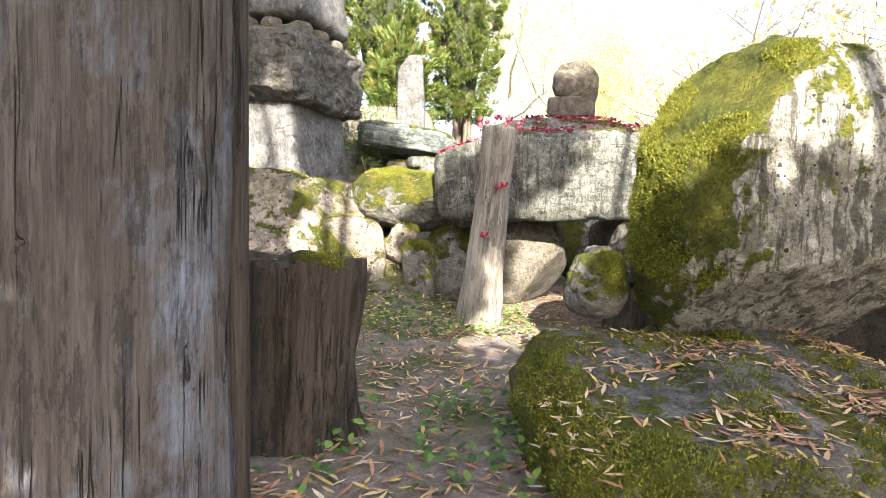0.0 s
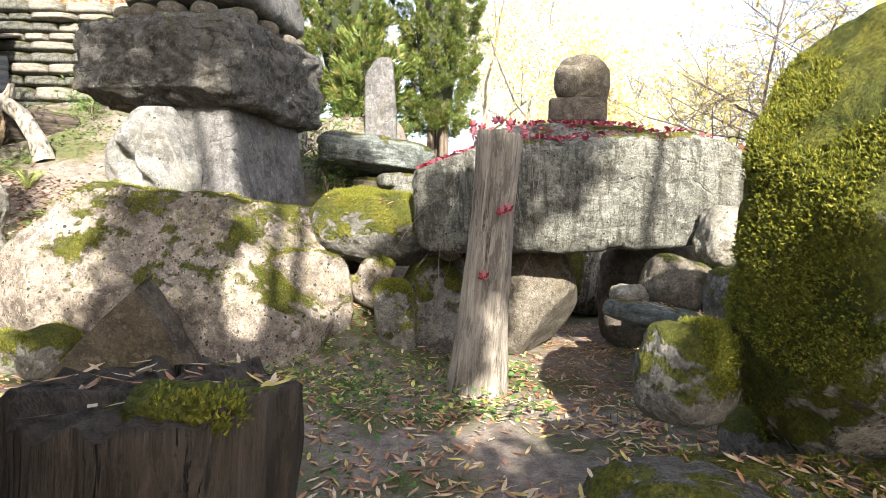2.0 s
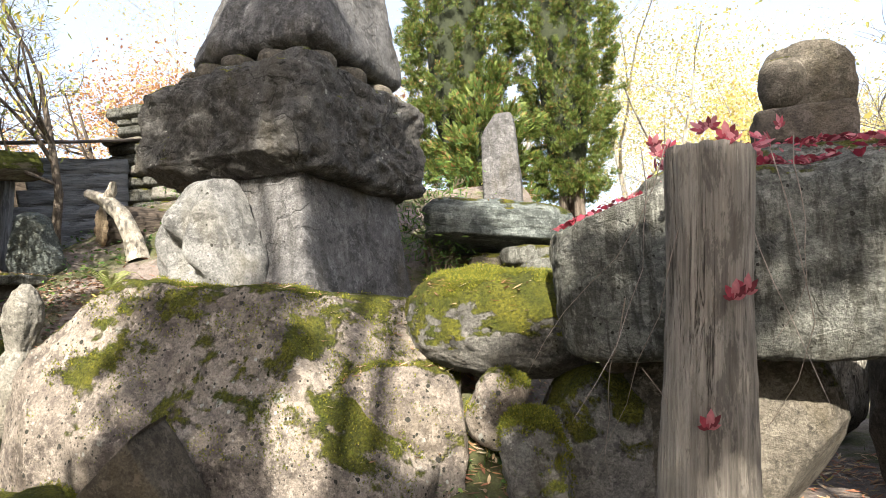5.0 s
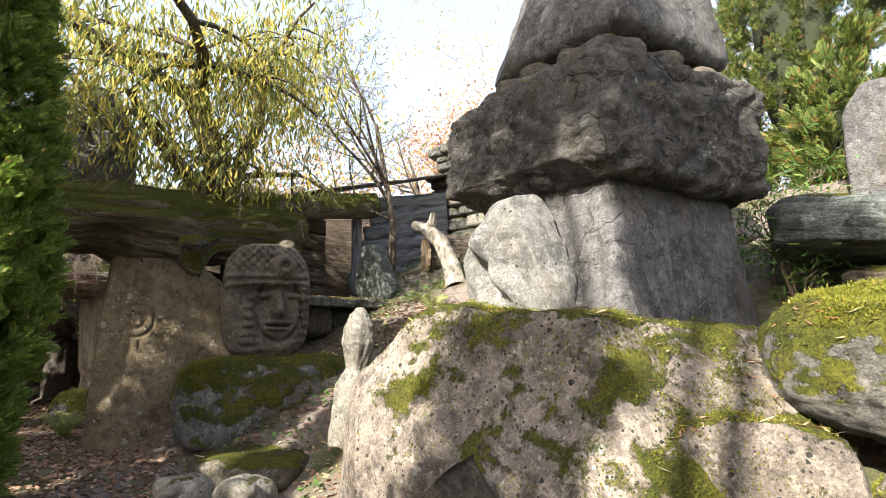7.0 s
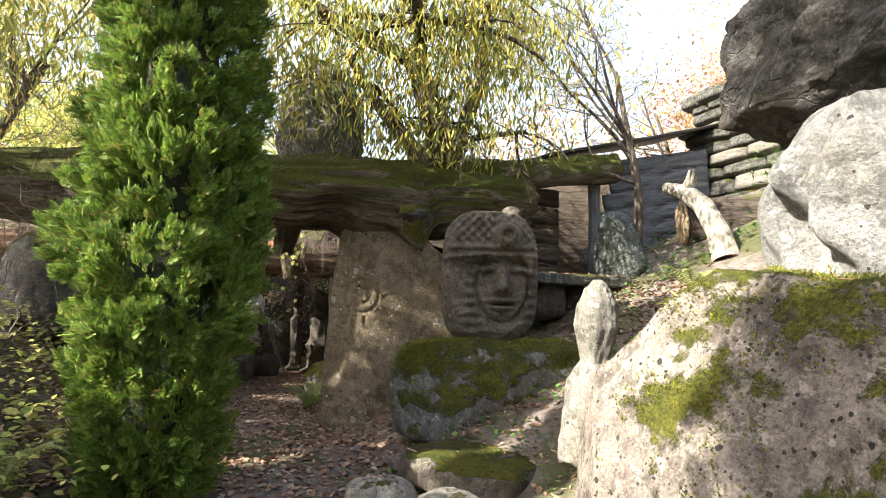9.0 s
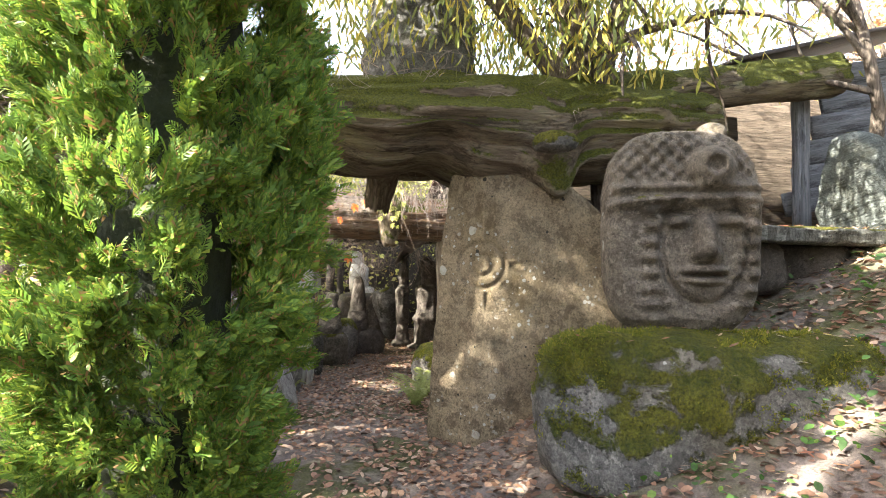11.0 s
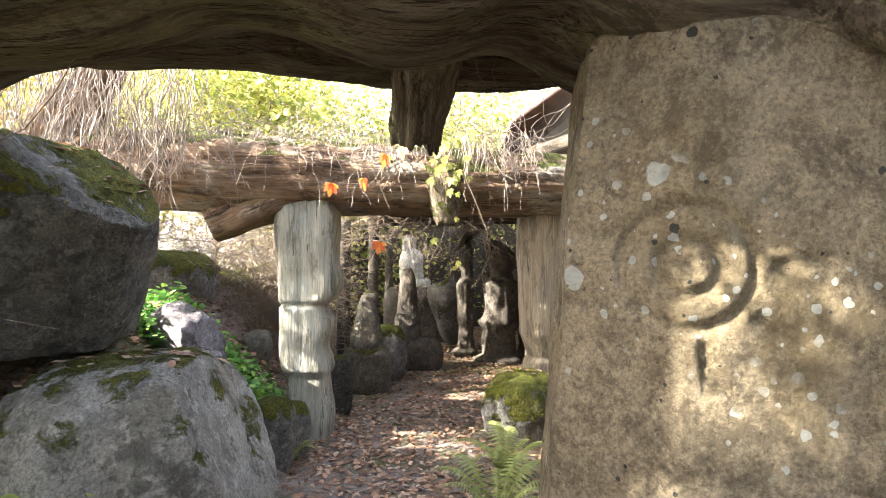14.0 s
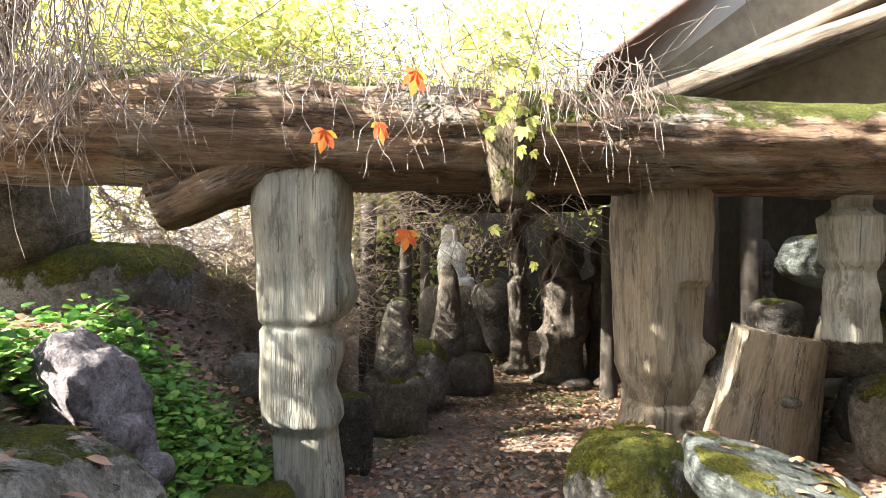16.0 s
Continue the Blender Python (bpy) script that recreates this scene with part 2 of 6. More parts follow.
def plain(name, a, b, rough=0.7, scale=12.0, relief=0.3):
    m, nt, bsdf = nodes_of(name)
    tc = nt.nodes.new("ShaderNodeTexCoord")
    n1 = noise_node(nt, tc.outputs["Object"], scale, 6, 0.7)
    n2 = noise_node(nt, tc.outputs["Object"], scale * 0.2, 4, 0.6)
    col = mix(nt, ramp(nt, n1, 0.3, 0.7), a, b)
    col = mix(nt, calc(nt, "MULTIPLY", ramp(nt, n2, 0.5, 0.7), 0.6), col, tuple(0.5 * c for c in a))
    nt.links.new(col, bsdf.inputs["Base Color"])
    bsdf.inputs["Roughness"].default_value = rough
    nt.links.new(bump(nt, n1, relief, 0.02), bsdf.inputs["Normal"])
    return m


M_TOWER = stone("tower_stone", (0.095, 0.09, 0.086), (0.205, 0.195, 0.185), moss=0.50, mossy_sides=0.12, white=0.16, relief=1.3, cracks=0.7)
M_TOWER_SMOOTH = stone("smooth_tower_stone", (0.115, 0.112, 0.115), (0.215, 0.21, 0.212), moss=0.12, relief=0.9, cracks=0.5, drips=0.25)
M_BIG = stone("lichened_stone", (0.175, 0.146, 0.13), (0.42, 0.362, 0.305), moss=0.54, white=0.45, dark=0.42, mossy_sides=0.32)
M_CAP = stone("moss_cap_stone", (0.13, 0.125, 0.115), (0.28, 0.265, 0.24), moss=0.84, mossy_sides=0.85, relief=1.2)
M_LOWER = stone("pale_lichened_boulder", (0.24, 0.225, 0.20), (0.44, 0.425, 0.39), moss=0.44, mossy_sides=0.20, white=0.25, relief=1.0)
M_BOULDER = stone("mossy_granite", (0.30, 0.275, 0.23), (0.52, 0.49, 0.43), moss=0.60, white=0.22, dark=0.25, mossy_sides=0.62, relief=1.3, moss_dir=(-0.42, 0.05, 0.24), drips=0.75)
M_FLAT = stone("damp_mossy_stone", (0.13, 0.12, 0.11), (0.27, 0.25, 0.225), moss=0.50, mossy_sides=0.62, white=0.12, relief=1.3, moss_dir=(-0.26, -0.14, 0.10))
M_MOSSROCK = stone("thick_moss_stone", (0.15, 0.145, 0.135), (0.32, 0.30, 0.275), moss=0.66, mossy_sides=0.58, white=0.18)
M_SLAB = stone("grey_slab_stone", (0.17, 0.172, 0.155), (0.33, 0.33, 0.295), moss=0.5, dark=0.12, relief=1.3, cracks=0.22, drips=0.6)
M_PLAIN = stone("brown_grey_stone", (0.105, 0.092, 0.074), (0.215, 0.19, 0.155), moss=0.52, mossy_sides=0.2, relief=0.9)
# dark stone tone, darkened further for figures and gaps that lie in shade
M_RED = stone("shade_darkened_reddish_stone", (0.085, 0.072, 0.06), (0.15, 0.128, 0.11), moss=0.3, relief=0.8)
M_MONO = stone("brown_monolith_stone", (0.235, 0.185, 0.12), (0.35, 0.285, 0.195), moss=0.1, white=0.75, relief=1.0, white_size=0.36, dark=0.06, crust=0.25)
M_FACE = stone("carved_brown_stone", (0.17, 0.145, 0.115), (0.29, 0.25, 0.205), moss=0.25, white=0.15, relief=1.3)
M_PALE = stone("pale_stone", (0.19, 0.178, 0.152), (0.33, 0.31, 0.275), moss=0.35, dark=0.06, relief=0.8)
M_RELIEF = stone("pale_grey_carved_stone", (0.20, 0.198, 0.192), (0.34, 0.335, 0.325), relief=1.0, dark=0.05)
# pale stone whitened to stand in for sun on the far statue
M_SUNLIT_PALE = stone("sunlit_pale_stone", (0.75, 0.75, 0.72), (0.95, 0.95, 0.93), relief=0.6)
M_TRI = stone("smooth_brown_stone", (0.075, 0.062, 0.044), (0.135, 0.113, 0.083), moss=0.25, relief=0.7)
M_UPPER = stone("dark_grey_mossy_stone", (0.13, 0.13, 0.125), (0.30, 0.29, 0.27), moss=0.55, mossy_sides=0.35, relief=1.2, cracks=0.3)
M_SCHIST = stone("green_grey_schist", (0.12, 0.14, 0.135), (0.25, 0.275, 0.26), moss=0.4, strata=0.7)
M_PURPLE = stone("violet_grey_stone", (0.21, 0.19, 0.215), (0.36, 0.335, 0.36), moss=0.35)
M_POST = wood("grey_post_wood", (0.12, 0.105, 0.09), (0.29, 0.26, 0.225), checks=0.7)
# blue tint: sky reflected on the big post, mixed into its weathered grey
M_BIGPOST = wood("sky_tinted_grey_wood", (0.048, 0.039, 0.035), (0.115, 0.10, 0.096), tint=(0.155, 0.178, 0.235), grain=0.9, checks=0.5, relief=1.4)
M_STUMP = wood("dark_stump_wood", (0.035, 0.027, 0.021), (0.105, 0.083, 0.066), crack=(0.008, 0.006, 0.005), moss=0.4, grain=1.0, checks=0.8, relief=1.5)
M_LOG = wood("rotten_log_wood", (0.066, 0.045, 0.032), (0.20, 0.168, 0.122), tint=(0.205, 0.19, 0.105), moss=1.3, grain=0.7, relief=1.4, checks=1.3)
M_LOG_RED = wood("red_brown_log_wood", (0.085, 0.05, 0.034), (0.30, 0.20, 0.13), tint=(0.27, 0.25, 0.215), moss=0.75, grain=0.6, relief=1.5, checks=0.9)
M_PILLAR = wood("pale_carved_wood", (0.19, 0.185, 0.155), (0.31, 0.30, 0.265), tint=(0.235, 0.26, 0.25), moss=0.5, checks=0.35, grain=0.9, relief=0.5)
M_PILLAR_R = wood("brown_carved_wood", (0.19, 0.15, 0.105), (0.31, 0.265, 0.205), tint=(0.23, 0.21, 0.18), moss=0.15, checks=0.3, grain=0.9, relief=0.7)
M_PLANK = wood("blue_grey_plank_wood", (0.09, 0.093, 0.10), (0.205, 0.21, 0.225))
M_PLANK_B = wood("brown_plank_wood", (0.075, 0.058, 0.044), (0.17, 0.138, 0.108))
M_CUT = wood("cut_log_wood", (0.30, 0.22, 0.14), (0.42, 0.33, 0.23), moss=0.1)
M_SNAG = wood("bleached_branch_wood", (0.2, 0.175, 0.14), (0.38, 0.35, 0.30))
M_BARK = wood("tree_bark", (0.055, 0.042, 0.032), (0.17, 0.14, 0.115), grain=1.5)
M_PALEBARK = wood("pale_tree_bark", (0.22, 0.20, 0.17), (0.45, 0.42, 0.37), grain=1.5)
M_TWIG = plain("dry_twig", (0.10, 0.072, 0.05), (0.24, 0.185, 0.135), 0.8, 20)
M_VINE = plain("pale_dry_vine", (0.16, 0.12, 0.10), (0.33, 0.28, 0.24), 0.8, 20)
M_ROOF = plain("dark_tar_sheet", (0.015, 0.012, 0.011), (0.05, 0.035, 0.03), 0.6, 8)
M_RUST = plain("dark_rusty_sheet", (0.045, 0.02, 0.014), (0.10, 0.055, 0.04), 0.6, 8)
M_GABLE = plain("pale_gable_board", (0.09, 0.075, 0.052), (0.18, 0.155, 0.11), 0.8, 5)
M_SOIL = soil("soil")
# near-black timber: the passage's shade is put into this colour
M_DARK = plain("shade_dark_timber", (0.02, 0.016, 0.013), (0.055, 0.045, 0.036), 0.9, 9)

L_LITTER = leaf("fallen_leaves", [(0.37, 0.25, 0.145), (0.27, 0.15, 0.08), (0.46, 0.34, 0.21), (0.19, 0.105, 0.065), (0.42, 0.32, 0.10), (0.34, 0.17, 0.085), (0.47, 0.38, 0.27), (0.30, 0.13, 0.08)], 0.2)
L_BROWN = leaf("brown_fallen_leaves", [(0.22, 0.125, 0.075), (0.15, 0.085, 0.055), (0.32, 0.205, 0.135), (0.11, 0.062, 0.042), (0.36, 0.26, 0.19), (0.26, 0.15, 0.10)], 0.15)
L_THUJA = leaf("thuja_scales", [(0.05, 0.085, 0.02), (0.085, 0.125, 0.026), (0.13, 0.165, 0.032), (0.06, 0.10, 0.022), (0.10, 0.14, 0.028), (0.155, 0.18, 0.036), (0.09, 0.13, 0.026), (0.07, 0.11, 0.024), (0.19, 0.11, 0.04)], 0.35)
L_THUJA_FRESH = leaf("fresh_thuja_scales", [(0.075, 0.14, 0.026), (0.13, 0.215, 0.03), (0.19, 0.26, 0.036), (0.085, 0.16, 0.028), (0.15, 0.23, 0.032), (0.24, 0.29, 0.044), (0.12, 0.20, 0.03), (0.095, 0.165, 0.03), (0.085, 0.15, 0.026), (0.14, 0.22, 0.036), (0.12, 0.20, 0.03), (0.10, 0.17, 0.03), (0.17, 0.24, 0.036), (0.24, 0.15, 0.06)], 0.38)
M_THUJA_CORE = plain("thuja_inner_shade", (0.010, 0.016, 0.006), (0.028, 0.034, 0.012), 0.9, 30, 1.0)
L_YELLOW = leaf("yellow_birch_leaves", [(0.50, 0.42, 0.12), (0.56, 0.48, 0.17), (0.44, 0.40, 0.13), (0.48, 0.34, 0.11), (0.40, 0.41, 0.15)], 0.5)
L_WILLOW = leaf("willow_leaves", [(0.17, 0.20, 0.05), (0.26, 0.26, 0.06), (0.36, 0.32, 0.07), (0.14, 0.17, 0.06), (0.45, 0.36, 0.08)], 0.45)
L_RED = leaf("red_creeper_leaves", [(0.22, 0.025, 0.045), (0.32, 0.05, 0.075), (0.16, 0.03, 0.04), (0.42, 0.15, 0.17)], 0.35)
L_RUSTY = leaf("rusty_dry_leaves", [(0.38, 0.20, 0.10), (0.45, 0.28, 0.14), (0.30, 0.15, 0.08), (0.50, 0.33, 0.14)], 0.4)
L_GREEN = leaf("green_herb_leaves", [(0.06, 0.13, 0.03), (0.09, 0.18, 0.04), (0.05, 0.10, 0.03), (0.15, 0.23, 0.05)], 0.4)
L_HERB = leaf("fresh_herb_leaves", [(0.10, 0.24, 0.05), (0.14, 0.30, 0.06), (0.08, 0.19, 0.05), (0.20, 0.34, 0.07)], 0.4)
L_LIME = leaf("yellow_green_leaves", [(0.32, 0.35, 0.09), (0.44, 0.44, 0.13), (0.24, 0.29, 0.08), (0.54, 0.50, 0.18)], 0.5)
L_MOSS = leaf("moss_tufts", [(0.095, 0.11, 0.016), (0.155, 0.165, 0.022), (0.25, 0.235, 0.03), (0.12, 0.135, 0.02)], 0.35)
L_ORANGE = leaf("orange_creeper_leaf", [(0.60, 0.20, 0.04), (0.5, 0.09, 0.05), (0.62, 0.30, 0.05)], 0.5)
L_FERN = leaf("fern_fronds", [(0.10, 0.17, 0.05), (0.15, 0.22, 0.06), (0.22, 0.25, 0.08), (0.09, 0.15, 0.06)], 0.4)


# ---- shaping helpers ----
def ground_z(x, y):
    x, y = np.asarray(x, float), np.asarray(y, float)

    def step(a, b, v):
        t = np.clip((v - a) / (b - a), 0, 1)
        return t * t * (3 - 2 * t)
    start = 6.3 + 2.3 * step(-7.6, -8.6, x)
    hill = 0.55 * np.clip(y - start, 0, 6.0) * step(0.2, -0.9, x) * step(-16.0, -12.0, x)
    far = step(-9.5, -10.5, x)
    edge = 4.15 + 0.58 * far
    bank = np.minimum((0.75 + 0.25 * far) * np.clip(edge - y, 0, 3.0), 1.25) * step(-3.0, -5.0, x)
    wave = 0.025 * np.sin(1.7 * x + 0.6 * y) * np.sin(1.3 * y - 0.5 * x) + 0.012 * np.sin(4.1 * x) * np.sin(3.7 * y + 1)
    rise = 0.16 * step(-4.0, -6.5, x) * step(-11.0, -8.5, x)
    fade = step(60, 25, np.hypot(x + 4, y - 6))
    return (0.06 + wave + rise) * fade + hill * fade + bank * fade


def gz(x, y):
    return float(ground_z(x, y))


def mesh(name, verts, faces, material=None, smooth=True):
    me = bpy.data.meshes.new(name)
    verts = np.asarray(verts, dtype=np.float32)
    if isinstance(faces, np.ndarray):
        n, k = faces.shape
        me.vertices.add(len(verts))
        me.vertices.foreach_set("co", verts.ravel())
        me.loops.add(n * k)
        me.loops.foreach_set("vertex_index", faces.astype(np.int32).ravel())
        me.polygons.add(n)
        me.polygons.foreach_set("loop_start", np.arange(0, n * k, k, dtype=np.int32))
    else:
        me.from_pydata(verts.tolist(), [], faces)
    if smooth:
        me.polygons.foreach_set("use_smooth", np.ones(len(me.polygons), dtype=bool))
    me.update(calc_edges=True)
    me.validate()
    if material:
        me.materials.append(material)
    return me


def thing(name, me, m=None, label="", category="", group="", kind=""):
    ob = new(name, me)
    if m is not None:
        ob.matrix_world = m
    return tagged(ob, label, category, group, kind)


def part(name, me, parent, label="", m=None):
    ob = new(name, me)
    ob.parent = parent
    if m is not None:
        ob.matrix_local = m
    return tagged(ob, label)


SPHERES = {}


def sphere(sub):
    if sub not in SPHERES:
        bm = bmesh.new()
        bmesh.ops.create_icosphere(bm, subdivisions=sub, radius=1)
        v = np.array([x.co[:] for x in bm.verts])
        f = np.array([[q.index for q in x.verts] for x in bm.faces])
        bm.free()
        SPHERES[sub] = (v, f)
    return SPHERES[sub]


def rock_geo(half, p=3.0, seed=0, rough=0.06, cuts=(), taper=0.0, lean=(0, 0), sub=5, freq=1.6, layers=0.0, offset=(0, 0, 0), turn=0, facet=0.0, dense=None):
    """A stone: a rounded box with flat broken faces (cuts: normal and distance in its unit box), taper and uneven skin."""
    n, f = sphere(sub)
    if dense:
        n = n + np.array(dense)
        n = n / np.linalg.norm(n, axis=1, keepdims=True)
    v = n / (np.abs(n) ** p).sum(1, keepdims=True) ** (1 / p)
    for cx, cy, cz, d in cuts:
        c = np.array((cx, cy, cz), float)
        c /= np.linalg.norm(c)
        over = np.clip(v @ c - d, 0, None)
        v = v - over[:, None] * c * 0.97
    z = v[:, 2:3]
    v[:, :2] *= 1 - taper * (z * 0.5 + 0.5)
    v[:, 0] += lean[0] * (z[:, 0] * 0.5 + 0.5)
    v[:, 1] += lean[1] * (z[:, 0] * 0.5 + 0.5)
    v = v * np.array(half)
    size = float(np.mean(half))
    o = Vector((seed * 7.31, seed * 3.17, seed * 1.93))
    out = np.empty_like(v)
    for i, q in enumerate(v):
        w = Vector(q)
        s = noise.fractal(w * (freq / size) + o, 0.75, 2.1, 7)
        d = rough * size * s
        if layers:
            d += layers * size * noise.noise(Vector((w.x * 0.8, w.y * 0.8, w.z * 7.0)) / size + o)
        if facet:
            near = noise.voronoi(Vector((w.x, w.y, w.z * 1.5)) * (1.5 / size) + o)[0]
            d += facet * size * (min(near[1] - near[0], 0.22) - 0.12) + facet * 0.5 * size * (near[0] - 0.4)
        e = q / (np.linalg.norm(q) + 1e-6)
        out[i] = q + e * d
    if turn:
        a = radians(turn)
        out = out @ np.array(((math.cos(a), math.sin(a), 0), (-math.sin(a), math.cos(a), 0), (0, 0, 1)))
    return out + np.array(offset), f


def joined(geos):
    vs, fs, n = [], [], 0
    for v, f in geos:
        vs.append(v)
        fs.append(f + n)
        n += len(v)
    return np.concatenate(vs), np.concatenate(fs)


def rock(name, loc, half, rot=(0, 0, 0), material=None, label="", category="stone", group="", **kw):
    v, f = rock_geo(half, **kw)
    return thing(name, mesh(name, v, f, material), pose(*loc, *rot), label, category, group)


def tube_geo(points, radii, sides=8, cap=True):
    pts = [Vector(p) for p in points]
    vs, fs = [], []
    up = Vector((0.13, 0.31, 0.94))
    for i, p in enumerate(pts):
        d = (pts[min(i + 1, len(pts) - 1)] - pts[max(i - 1, 0)]).normalized()
        a = d.cross(up)
        a = a.normalized() if a.length > 0.05 else d.orthogonal().normalized()
        b = d.cross(a)
        for k in range(sides):
            t = 2 * math.pi * k / sides
            vs.append(p + (a * math.cos(t) + b * math.sin(t)) * radii[i])
    for i in range(len(pts) - 1):
        for k in range(sides):
            q = (k + 1) % sides
            fs.append((i * sides + k, i * sides + q, (i + 1) * sides + q, (i + 1) * sides + k))
    return np.array([v[:] for v in vs]), np.array(fs)


def trunk_geo(length, radii, seed=0, segs=60, sides=48, rough=0.08, groove=0.06, squash=(1, 1), bow=0.0, ends=0.12):
    """A timber along local z with grain ridges and ragged, closed ends."""
    o = Vector((seed * 5.1, seed * 2.7, 0))
    vs = []
    zs = list(np.linspace(0, length, segs))
    for i, z in enumerate(zs):
        u = z / length
        r = np.interp(u, np.linspace(0, 1, len(radii)), radii)
        for k in range(sides):
            t = 2 * math.pi * k / sides
            c, s = math.cos(t), math.sin(t)
            big = noise.fractal(Vector((c, s, z * 0.9 / max(r, 0.05) * 0.5)) + o, 0.8, 2.0, 3)
            rib = noise.noise(Vector((c * 5, s * 5, z * 0.7)) + o) + 0.6 * noise.noise(Vector((c * 11, s * 11, z * 1.1)) + o)
            q = r * (1 + rough * big + groove * rib)
            zz = z
            if i == 0:
                zz -= ends * r * noise.noise(Vector((c * 4, s * 4, 7)) + o)
            if i == segs - 1:
                zz += ends * r * noise.noise(Vector((c * 4, s * 4, 3)) + o)
            vs.append((q * c * squash[0] + bow * math.sin(math.pi * u), q * s * squash[1], zz))
    fs = []
    for i in range(segs - 1):
        for k in range(sides):
            q = (k + 1) % sides
            fs.append((i * sides + k, i * sides + q, (i + 1) * sides + q, (i + 1) * sides + k))
    # closed ends: rings drawn in towards the core
    for end in (0, segs - 1):
        ring = [end * sides + k for k in range(sides)]
        prev = ring
        for w in (0.66, 0.33, 0.02):
            start = len(vs)
            cx, cy = bow * math.sin(math.pi * zs[end] / length), 0.0
            for k in range(sides):
                x, y, z = vs[ring[k]]
                z2 = z + (zs[end] - z) * (1 - w) + 0.012 * noise.noise(Vector((x * 9, y * 9, w * 5)) + o)
                vs.append((cx + (x - cx) * w, cy + (y - cy) * w, z2))
            for k in range(sides):
                q = (k + 1) % sides
                quad = (prev[k], prev[q], start + q, start + k)
                fs.append(quad if end else quad[::-1])
            prev = [start + k for k in range(sides)]
    return np.array(vs), np.array(fs)


def carved_geo(length, profile, seed, squash=(1, 1), square=4.0, rough=0.08, groove=0.05, segs=130, sides=80):
    """One carved timber: a squared section whose width follows the profile of (height, width), with notches."""
    zs, rs = zip(*profile)
    radii = list(np.interp(np.linspace(0, length, segs), zs, rs))
    v, f = trunk_geo(length, radii, seed, segs, sides, rough, groove, squash, ends=0.1)
    a = np.arctan2(v[:, 1], v[:, 0])
    v[:, :2] *= (1.0 / (np.abs(np.cos(a)) ** square + np.abs(np.sin(a)) ** square) ** (1 / square))[:, None] * 0.93
    return v, f


def along(a, b):
    """A pose at a whose local z runs to b."""
    a, b = Vector(a), Vector(b)
    return Matrix.Translation(a) @ (b - a).to_track_quat("Z", "Y").to_matrix().to_4x4()


def plank_geo(sx, sy, sz, seed=0, bevel=0.012, wobble=0.008):
    bm = bmesh.new()
    bmesh.ops.create_cube(bm, size=1)
    for v in bm.verts:
        v.co = Vector((v.co.x * sx, v.co.y * sy, v.co.z * sz))
    long = max(range(3), key=lambda k: (sx, sy, sz)[k])
    edges = [e for e in bm.edges if abs((e.verts[0].co - e.verts[1].co)[long]) > 1e-4]
    bmesh.ops.subdivide_edges(bm, edges=edges, cuts=6, use_grid_fill=True)
    bmesh.ops.bevel(bm, geom=[e for e in bm.edges if e.is_manifold and e.calc_face_angle(0) > 1], offset=bevel, segments=1, affect="EDGES")
    bmesh.ops.triangulate(bm, faces=bm.faces[:])
    o = Vector((seed * 3.3, seed, 0))
    for v in bm.verts:
        v.co += Vector((noise.noise(v.co * 3 + o), noise.noise(v.co * 3 - o), noise.noise(v.co * 4 + o * 2))) * wobble
    bm.verts.index_update()
    v = np.array([q.co[:] for q in bm.verts])
    f = np.array([[q.index for q in x.verts] for x in bm.faces])
    bm.free()
    return v, f


def spread(template, faces, mats):
    """Copies of a small template under many 3x4 matrices, as one mesh."""
    t = np.c_[np.asarray(template, float), np.ones(len(template))]
    m = np.asarray(mats)
    v = np.einsum("nij,kj->nki", m, t).reshape(-1, 3)
    f = np.asarray(faces)
    k = len(template)
    f = (f[None, :, :] + (np.arange(len(m)) * k)[:, None, None]).reshape(-1, f.shape[1])
    return v, f


def turns(n, rng, tilt=None):
    """Random rotations; tilt: largest lean from upright in radians."""
    yaw = rng.uniform(0, 2 * np.pi, n)
    lean = rng.uniform(0, np.pi if tilt is None else tilt, n)
    roll = rng.uniform(0, 2 * np.pi, n)
    cy, sy, cl, sl, cr, sr = np.cos(yaw), np.sin(yaw), np.cos(lean), np.sin(lean), np.cos(roll), np.sin(roll)
    z, o = np.zeros(n), np.ones(n)
    rz = np.stack([np.stack([cy, -sy, z], 1), np.stack([sy, cy, z], 1), np.stack([z, z, o], 1)], 1)
    rx = np.stack([np.stack([o, z, z], 1), np.stack([z, cl, -sl], 1), np.stack([z, sl, cl], 1)], 1)
    r2 = np.stack([np.stack([cr, -sr, z], 1), np.stack([sr, cr, z], 1), np.stack([z, z, o], 1)], 1)
    return rz @ rx @ r2


def placed(pos, rot, size):
    return np.concatenate([rot * np.asarray(size)[:, None, None], np.asarray(pos)[:, :, None]], 2)


NARROW_V = [(0, -0.5, 0), (0.09, -0.15, 0.03), (0.08, 0.2, 0.02), (0, 0.5, 0.05), (-0.08, 0.2, 0.02), (-0.09, -0.15, 0.03)]
NARROW_F = [(0, 1, 5), (1, 2, 5), (2, 4, 5), (2, 3, 4)]
OVAL_V = [(0, -0.5, 0), (0.26, -0.2, 0.06), (0.26, 0.15, 0.05), (0, 0.5, -0.05), (-0.26, 0.15, 0.05), (-0.26, -0.2, 0.06)]
OVAL_F = NARROW_F


